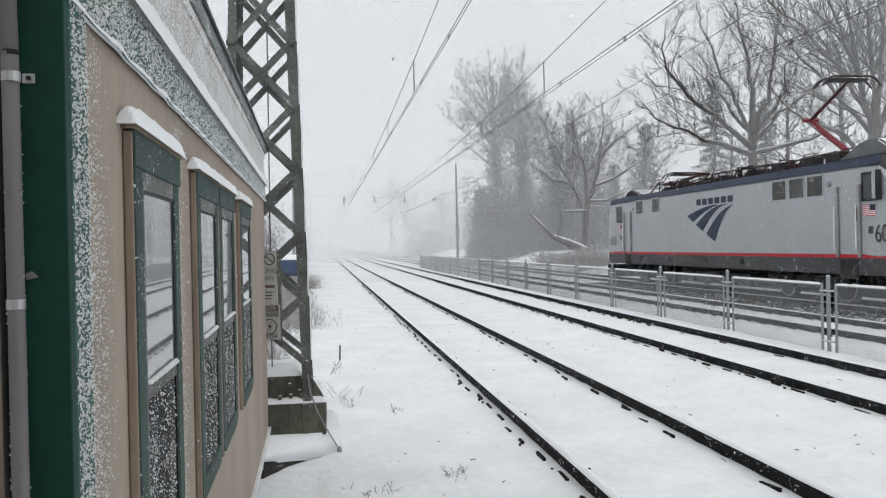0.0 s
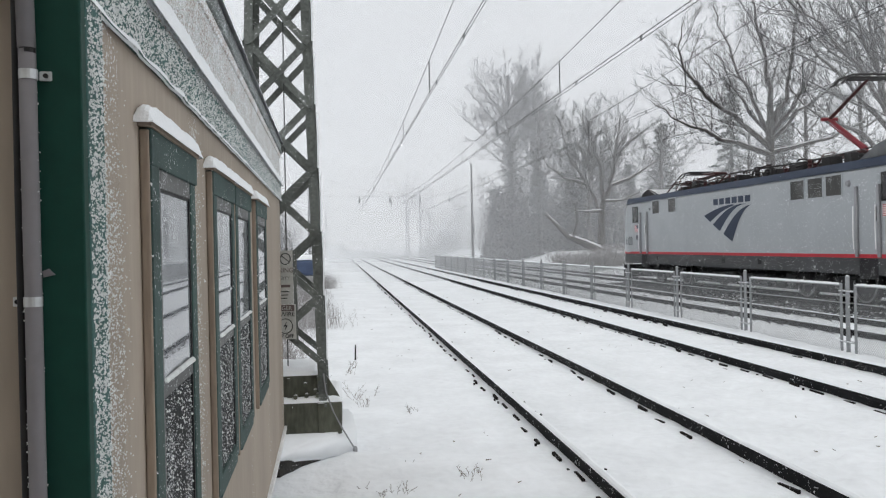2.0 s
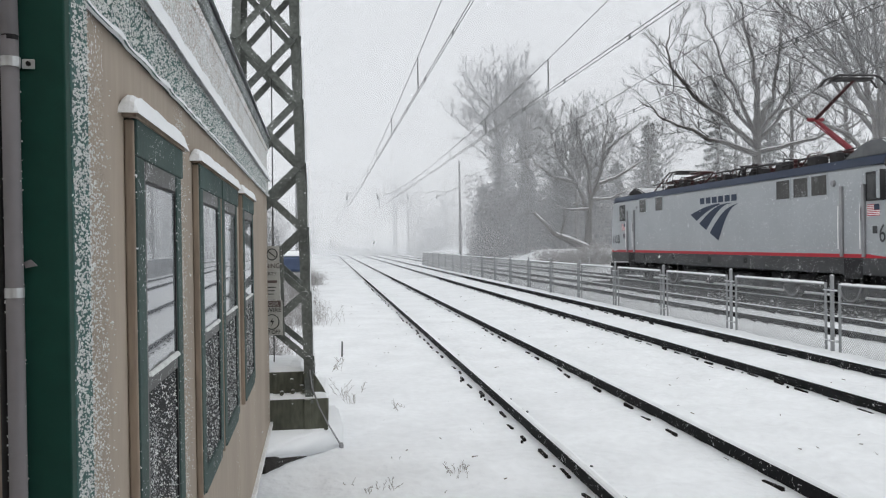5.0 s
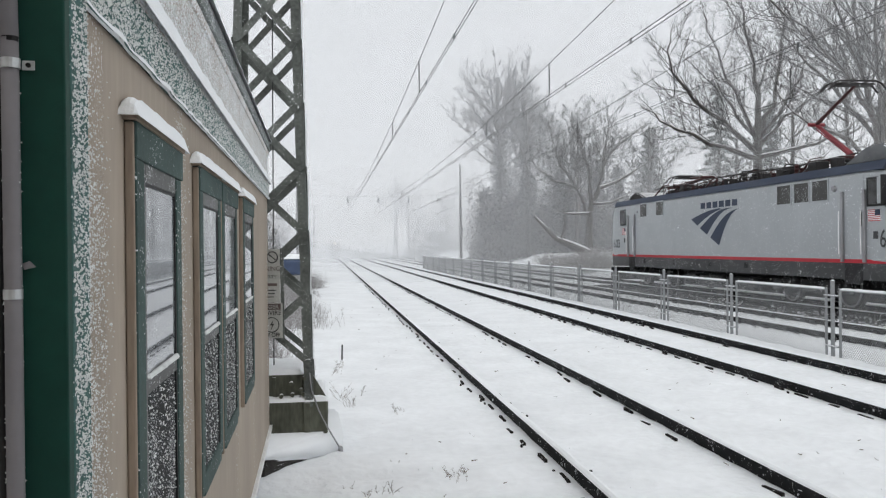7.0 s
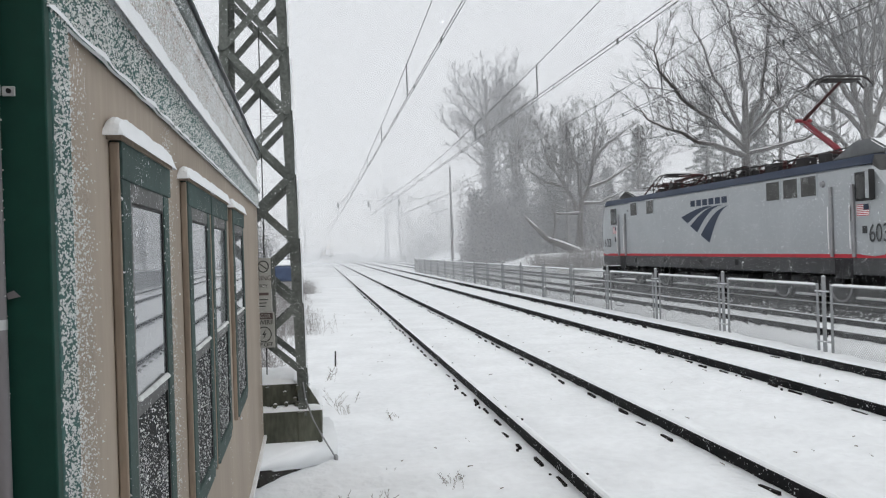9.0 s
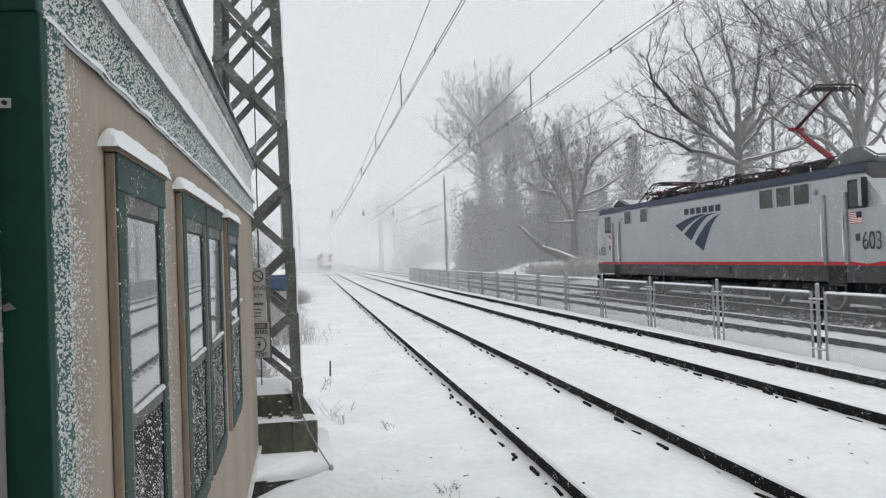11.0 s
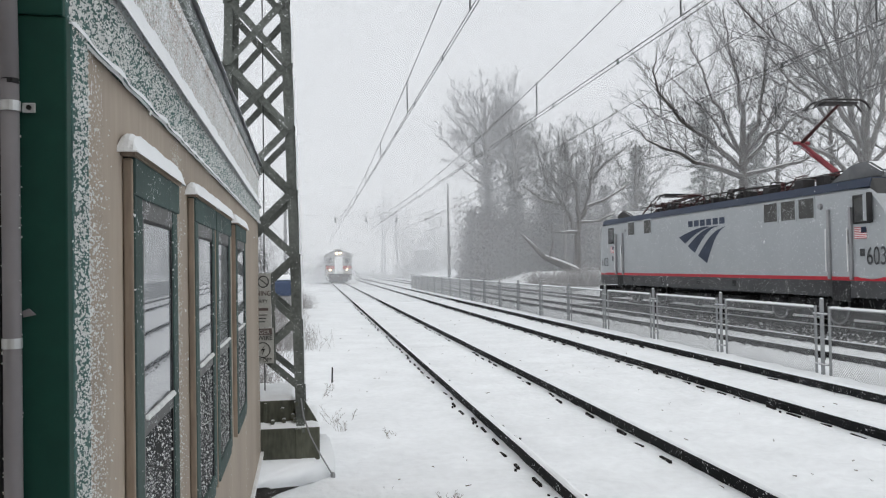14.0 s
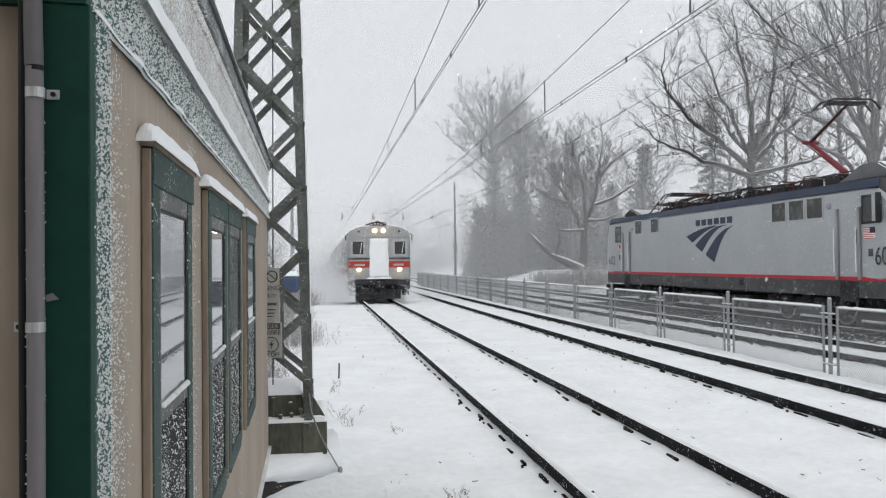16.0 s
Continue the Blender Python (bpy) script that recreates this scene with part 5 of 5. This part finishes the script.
    dome_tree(36.0, 75, 0.5, 27, hazy, 0.016, 13, 3.8, 0.25, 12, 0.3, fine)
    dome_tree(30.0, 55, 0.5, 28, hazy, 0.013, 12.5, 3.8, 0.25, 12, 0.28, (0.6, 0.36, 0.25))
    # far off along the line
    for x, y, h, s in ((13.5, 215, 21, 31), (18.0, 220, 20, 32), (24, 190, 15, 33), (29, 170, 14, 34), (-14, 110, 14, 35), (-18, 130, 14, 36), (-9.5, 72, 8, 37)):
        dome_tree(x, y, 0, s, hazy, 0.03, h, h * 0.22, 0.3, 11, 0.35, (1.1, 0.7, 0.5))
    for x, y, h, s in ((-6.6, 34, 5.5, 41), (-7.6, 42, 6.5, 42), (-6.4, 52, 5.0, 43), (-8.2, 26, 5.0, 44)):
        dome_tree(x, y, 0, s, "slender bare trackside sapling dusted with snow", 0.006, h, h * 0.25, 0.12, 10, 0.07, (0.25, 0.16))
    # ivy-clad trunks in the tall group
    for x, y, w, h, s in ((15.2, 86, 2.2, 13.5, 51), (18.4, 88, 2.3, 14, 52), (21.4, 85, 2.2, 12.5, 53), (24.4, 82, 2.0, 10, 54), (17.2, 82, 2.4, 9, 55), (27.5, 84, 2.1, 10, 56), (20.4, 80, 2.4, 8, 57), (14.2, 90, 1.6, 8, 58)):
        t = thing("ivy_thicket", pose(x, y, 0), "dense ivy-clad trunk dim in the falling snow", "thicket", "ivy thickets")

        def place(rng, w=w, h=h):
            z = rng.uniform(0, 1) ** 1.1
            a = rng.uniform(0, 6.28)
            r = w * (1.1 - 0.75 * z) * rng.random() ** 0.7 * (0.85 + 0.3 * math.sin(z * 17 + w * 5 + a))
            return (r * math.cos(a), r * math.sin(a), z * h)
        leaf_cloud("foliage", 9000, place, IVY, t, 0.095, s)["kind"] = "stuff"
        tubes("stem", [(Vector((0, 0, -0.2)), Vector((0.2, 0, h * 0.9)), 0.3, 0.08, 0)], BARK, t, 8)
    # conifers
    for x, y, h, s in ((33, 72, 17, 61), (37, 70, 15, 62), (29.5, 80, 14, 63)):
        t = thing("conifer_tree", pose(x, y, 0), "tall grey-green conifer dim in the falling snow", "conifer")
        rng = random.Random(s)
        tubes("trunk", [(Vector((0, 0, -0.2)), Vector((0, 0, h)), 0.28, 0.04, 0)], BARK, t, 8)
        segs = []
        for i in range(90):
            z = h * (0.12 + 0.86 * i / 90)
            ln = (1 - z / h) * 3.6 * rng.uniform(0.6, 1.1) + 0.3
            a = i * 2.4
            p = Vector((0, 0, z))
            q = Vector((math.cos(a) * ln, math.sin(a) * ln, z - 0.25 * ln))
            segs.append((p, q, 0.05, 0.02, 1))
        tubes("bough_whorl", segs, BARK, t, 4)

        def place(rng, segs=segs):
            p, q = rng.choice(segs)[:2]
            return p.lerp(q, rng.uniform(0.2, 1.05)) + Vector((rng.gauss(0, 0.14), rng.gauss(0, 0.14), rng.gauss(0, 0.1)))
        leaf_cloud("foliage", 12000, place, NEEDLE, t, 0.1, s)["kind"] = "stuff"
    # fallen limb and snowy brush under the spreading tree
    lg = thing("fallen_trunk", pose(16.0, 56.8, 0.1), "leaning broken trunk with snow along its top", "fallen trunk")
    part("stem", tb(((-0.1, 0, -0.3), (-0.7, 0, 1.2), (-1.9, -0.2, 1.75), (-3.0, -0.3, 2.2), (-4.6, -0.5, 3.8)), [0.45, 0.38, 0.26, 0.18, 0.07], 10), BARK, lg)
    part("snow", tb(((-0.6, 0, 1.42), (-1.9, -0.2, 1.95), (-3.0, -0.3, 2.33), (-4.4, -0.5, 3.7)), [0.14, 0.11, 0.08, 0.04], 6), CLUMP, lg)
    part("limb", tb(((-2.6, -0.3, 2.1), (-2.3, -0.3, 3.2), (-2.4, -0.4, 4.6)), [0.12, 0.08, 0.04], 6), BARK, lg)


build_trees()


# ---- brush and weeds ----
def twig_bush(x, y, z, w, h, n, seed, name, label, material=TWIG, thick=0.006):
    rng = random.Random(seed)
    t = thing(name, pose(x, y, z), label, "bush" if h > 0.5 else "weed")
    segs = []
    for _ in range(n):
        p = Vector((rng.gauss(0, w * 0.4), rng.gauss(0, w * 0.4), -0.05))
        d = Vector((rng.gauss(0, 0.35), rng.gauss(0, 0.35), 1)).normalized()
        ln = h * rng.uniform(0.4, 1.0)
        for k in range(4):
            q = p + d * ln / 4
            segs.append((p, q, thick * (1 - 0.2 * k), thick * (0.8 - 0.2 * k), 0))
            if k > 0:
                for _ in range(2):
                    s = (d + Vector((rng.gauss(0, 0.7), rng.gauss(0, 0.7), rng.gauss(0, 0.4)))).normalized()
                    segs.append((q, q + s * ln * rng.uniform(0.1, 0.3), thick * 0.5, thick * 0.3, 1))
            p = q
            d = (d + Vector((rng.gauss(0, 0.2), rng.gauss(0, 0.2), rng.gauss(0, 0.05)))).normalized()
    tubes("stalk_tangle", segs, material, t, 3, 0.0015)["kind"] = "stuff"
    return t


def build_brush():
    rng = random.Random(9)
    frosty = "frosted tangle of bare trackside brush"
    for i in range(22):
        y = 10.5 + i * 1.6 + rng.uniform(-0.5, 0.5)
        twig_bush(-3.55 - 0.01 * y + rng.uniform(-0.9, 0.3), y, -0.08, 0.9, rng.uniform(0.3, 0.6) * (1 + 0.02 * y), 330, i, "brush", frosty, FROST, 0.0034)
    for i in range(10):
        twig_bush(-4.1 + rng.uniform(-0.8, 0.5), 10.2 + i * 0.5, -0.05, 0.6, rng.uniform(0.3, 0.6), 260, 60 + i, "brush", frosty, FROST, 0.003)
    for i in range(16):
        twig_bush(12.5 + i * 0.35 + rng.uniform(-0.3, 0.3), 55.5 + rng.uniform(-1.5, 1.5) - 0.2 * i, 0.3, 1.0, rng.uniform(0.7, 1.5), 80, 90 + i, "snowy_brush", "low brush heaped with snow beside the line", FROST, 0.025)
    dry = "dry brown weed stalks poking through snow"
    for x, y, h, n in ((-2.6, 10.3, 0.32, 5), (-2.52, 9.9, 0.2, 8), (-1.98, 9.5, 0.13, 9), (-1.7, 6.8, 0.13, 13), (-2.46, 6.35, 0.16, 5), (-2.3, 6.35, 0.2, 6), (-2.36, 10.5, 0.22, 2), (-2.62, 13.3, 0.15, 6), (-2.55, 6.5, 0.1, 3), (-2.75, 12.4, 0.3, 8), (-1.3, 8.3, 0.05, 2), (-2.2, 7.2, 0.08, 2)):
        twig_bush(x, y, -0.1, 0.14 if n > 6 else 0.07, h, n, int(x * 100 + y * 10), "weed", dry, WEED, 0.002)
    st = thing("marker_stake", pose(-2.57, 13.9, -0.1), "short dark stake standing in the snow", "stake")
    part("stake", tb(((0, 0, -0.1), (0.01, 0, 0.27)), [0.015, 0.012], 6), BLACK, st)
    chips = []
    for _ in range(150):
        x, y = rng.uniform(-2.2, 5.2), 5 + 26 * rng.random() ** 1.6
        a, ln = rng.uniform(0, 3.14), rng.uniform(0.02, 0.06)
        p = Vector((x, y, -0.112))
        chips.append((p, p + Vector((math.cos(a) * ln, math.sin(a) * ln, rng.uniform(0.0, 0.02))), 0.006, 0.003, 0))
    tagged(tubes("twig_debris", chips, WEED, None, 4), "scattered dark twig scraps lying on the snow", "debris", kind="stuff")
    # stored things behind the tower
    tp = thing("covered_stack", pose(-4.35, 33, -0.1), "blue tarpaulin-covered stack with snow on top", "stack")
    part("stack", bx(-0.55, 0.5, -0.6, 0.6, 0.0, 0.85, bevel=0.06), HOUSE, tp)
    part("cover", bx(-0.6, 0.55, -0.65, 0.65, 0.85, 1.5, bevel=0.12), BLUE, tp, "blue tarpaulin")
    part("cover_snow", lumpy(-0.6, 0.55, -0.65, 0.65, 1.49, 0.16, 3, 0.08), CLUMP, tp)
    pl = thing("wire_fence", pose(-3.5, 24.0, -0.1), "leaning wire fence section behind the tower", "fence")
    o = new("chain_link", chain_mesh(1.2, 0.0, 1.15, 0.08))
    o.parent = pl
    o.matrix_local = pose(0, 0, 0, 0, 0, 80)
    for x in (0.0, -1.2):
        part("post", tb(((x, 0, -0.2), (x + 0.03, 0.1, 1.25)), 0.035, 8), FENCE, pl)
    hs = thing("outbuilding", pose(16.4, 150, 0), "small distant outbuilding with snow-covered roof in the haze", "outbuilding")
    part("wall", bx(-1.3, 1.5, 0, 4, -0.3, 4.7), HOUSE, hs)
    part("roof", prism([(-0.5, 4.7), (2, 5.6), (4.5, 4.7)], "x", -1.5, 1.7), CLUMP, hs, "snow-covered roof")

    def woods(x0, x1, y0, y1, h):
        def place(rng):
            x, y = rng.uniform(x0, x1), rng.uniform(y0, y1)
            top = h * (0.7 + 0.5 * noise.noise(Vector((x * 0.22, y * 0.1, 4))))
            return (x, y, top * rng.random() ** 1.5)
        return place
    for k, (x0, x1, y0, y1, h, n) in enumerate(((13.6, 27.5, 84, 91, 13, 26000), (24, 34, 80, 88, 9, 12000), (14.5, 46, 93, 106, 11, 42000), (13, 50, 150, 180, 13, 26000), (-40, -9, 90, 140, 10, 16000), (-14, -7.5, 44, 80, 4.5, 9000))):
        w = leaf_cloud("far_woods", n, woods(x0, x1, y0, y1, h), TWIG, None, 0.17, 70 + k)
        tagged(w, "mass of bare woodland dim in the falling snow", "woods", kind="stuff")


build_brush()


# ---- falling snow ----
def flakes(n, lo, hi, size, seed):
    rng = np.random.default_rng(seed)
    P = rng.uniform(lo, hi, (n, 3))
    s = rng.uniform(*size, n)
    base = np.array([[1, 0, 0], [-1, 0, 0], [0, 1, 0], [0, -1, 0], [0.35, 0, 1.7], [-0.35, 0, -1.7]])
    V = (P[:, None] + base[None] * s[:, None, None]).reshape(-1, 3)
    f = np.array([[0, 2, 4], [2, 1, 4], [1, 3, 4], [3, 0, 4], [2, 0, 5], [1, 2, 5], [3, 1, 5], [0, 3, 5]])
    F = (f[None] + 6 * np.arange(n)[:, None, None]).reshape(-1, 3)
    ob = raw("snowfall", V.tolist(), F.tolist(), CLUMP)
    return tagged(ob, "loose falling snowflakes drifting across the tracks", "snowfall", kind="stuff")


FALL = [flakes(1500, (-4, 1.2, -1), (3, 6, 22), (0.0012, 0.0035), 1), flakes(8000, (-8, 6, -1), (16, 26, 26), (0.0016, 0.004), 2)]


# ---- sheets standing in for the haze of snow ----
def build_haze():
    m = bpy.data.materials.new("snow haze")
    m.use_nodes = True
    nt = m.node_tree
    nt.nodes.clear()
    out = nt.nodes.new("ShaderNodeOutputMaterial")
    tr, df, tl = nt.nodes.new("ShaderNodeBsdfTransparent"), nt.nodes.new("ShaderNodeBsdfDiffuse"), nt.nodes.new("ShaderNodeBsdfTranslucent")
    half, mix = nt.nodes.new("ShaderNodeMixShader"), nt.nodes.new("ShaderNodeMixShader")
    for s in (df, tl):
        s.inputs["Color"].default_value = (0.97, 0.98, 1, 1)
    half.inputs[0].default_value = 0.5
    no, tc, mr = nt.nodes.new("ShaderNodeTexNoise"), nt.nodes.new("ShaderNodeTexCoord"), nt.nodes.new("ShaderNodeMapRange")
    no.inputs["Scale"].default_value, no.inputs["Detail"].default_value = 0.05, 2
    info = nt.nodes.new("ShaderNodeObjectInfo")
    sepc = nt.nodes.new("ShaderNodeSeparateColor")
    mul = nt.nodes.new("ShaderNodeMath")
    mul.operation = "MULTIPLY"
    link(nt, tc.outputs["Object"], no.inputs["Vector"])
    link(nt, no.outputs[0], mr.inputs["Value"])
    mr.inputs["To Min"].default_value, mr.inputs["To Max"].default_value = 0.8, 1.2
    link(nt, info.outputs["Color"], sepc.inputs[0])
    link(nt, sepc.outputs[0], mul.inputs[0])
    link(nt, mr.outputs[0], mul.inputs[1])
    link(nt, df.outputs[0], half.inputs[1])
    link(nt, tl.outputs[0], half.inputs[2])
    link(nt, mul.outputs[0], mix.inputs[0])
    link(nt, tr.outputs[0], mix.inputs[1])
    link(nt, half.outputs[0], mix.inputs[2])
    link(nt, mix.outputs[0], out.inputs[0])
    # flat pale sheets whiten all that lies beyond them, imitating distance haze
    for path, share in ((((-500, 45), (14.9, 45), (14.9, -200)), 0.17), (((-500, 66), (500, 66)), 0.13), (((-500, 80), (500, 80)), 0.13), (((-500, 108), (500, 108)), 0.26),
                        (((-500, 140), (500, 140)), 0.3), (((-500, 185), (500, 185)), 0.4)):
        n = len(path)
        ob = raw("snow_haze", [(x, y, -1) for x, y in path] + [(x, y, 150) for x, y in path], [(i, i + 1, n + i + 1, n + i) for i in range(n - 1)], m)
        ob.color = (share, share, share, 1)
        tagged(ob, "translucent sheet standing in for the haze of falling snow", "snow haze", kind="stuff")


build_haze()


def motions():
    for i, car in enumerate(CARS):
        rows = []
        for t in (0.0, 4.0, 8.0, 10.0, 12.0, 13.0, 14.0, 15.0, 16.0):
            y = 40.0 + 28.1 * (16 - t) + 26.2 * i
            yaw = math.degrees(math.atan2(-(bend(y + 13) - bend(y)), 13.0))
            rows.append((t, pose(bend(y), y, 0, 0, 0, yaw)))
        walk(car, rows)
        if i == 0:
            walk(SPRAY, rows)
    walk(FALL[0], [(0.0, pose(0, 0, 0)), (16.0, pose(-2.0, 0, -15.0))])
    walk(FALL[1], [(0.0, pose(0, 0, 0)), (16.0, pose(-3.5, 0, -17.0))])


motions()
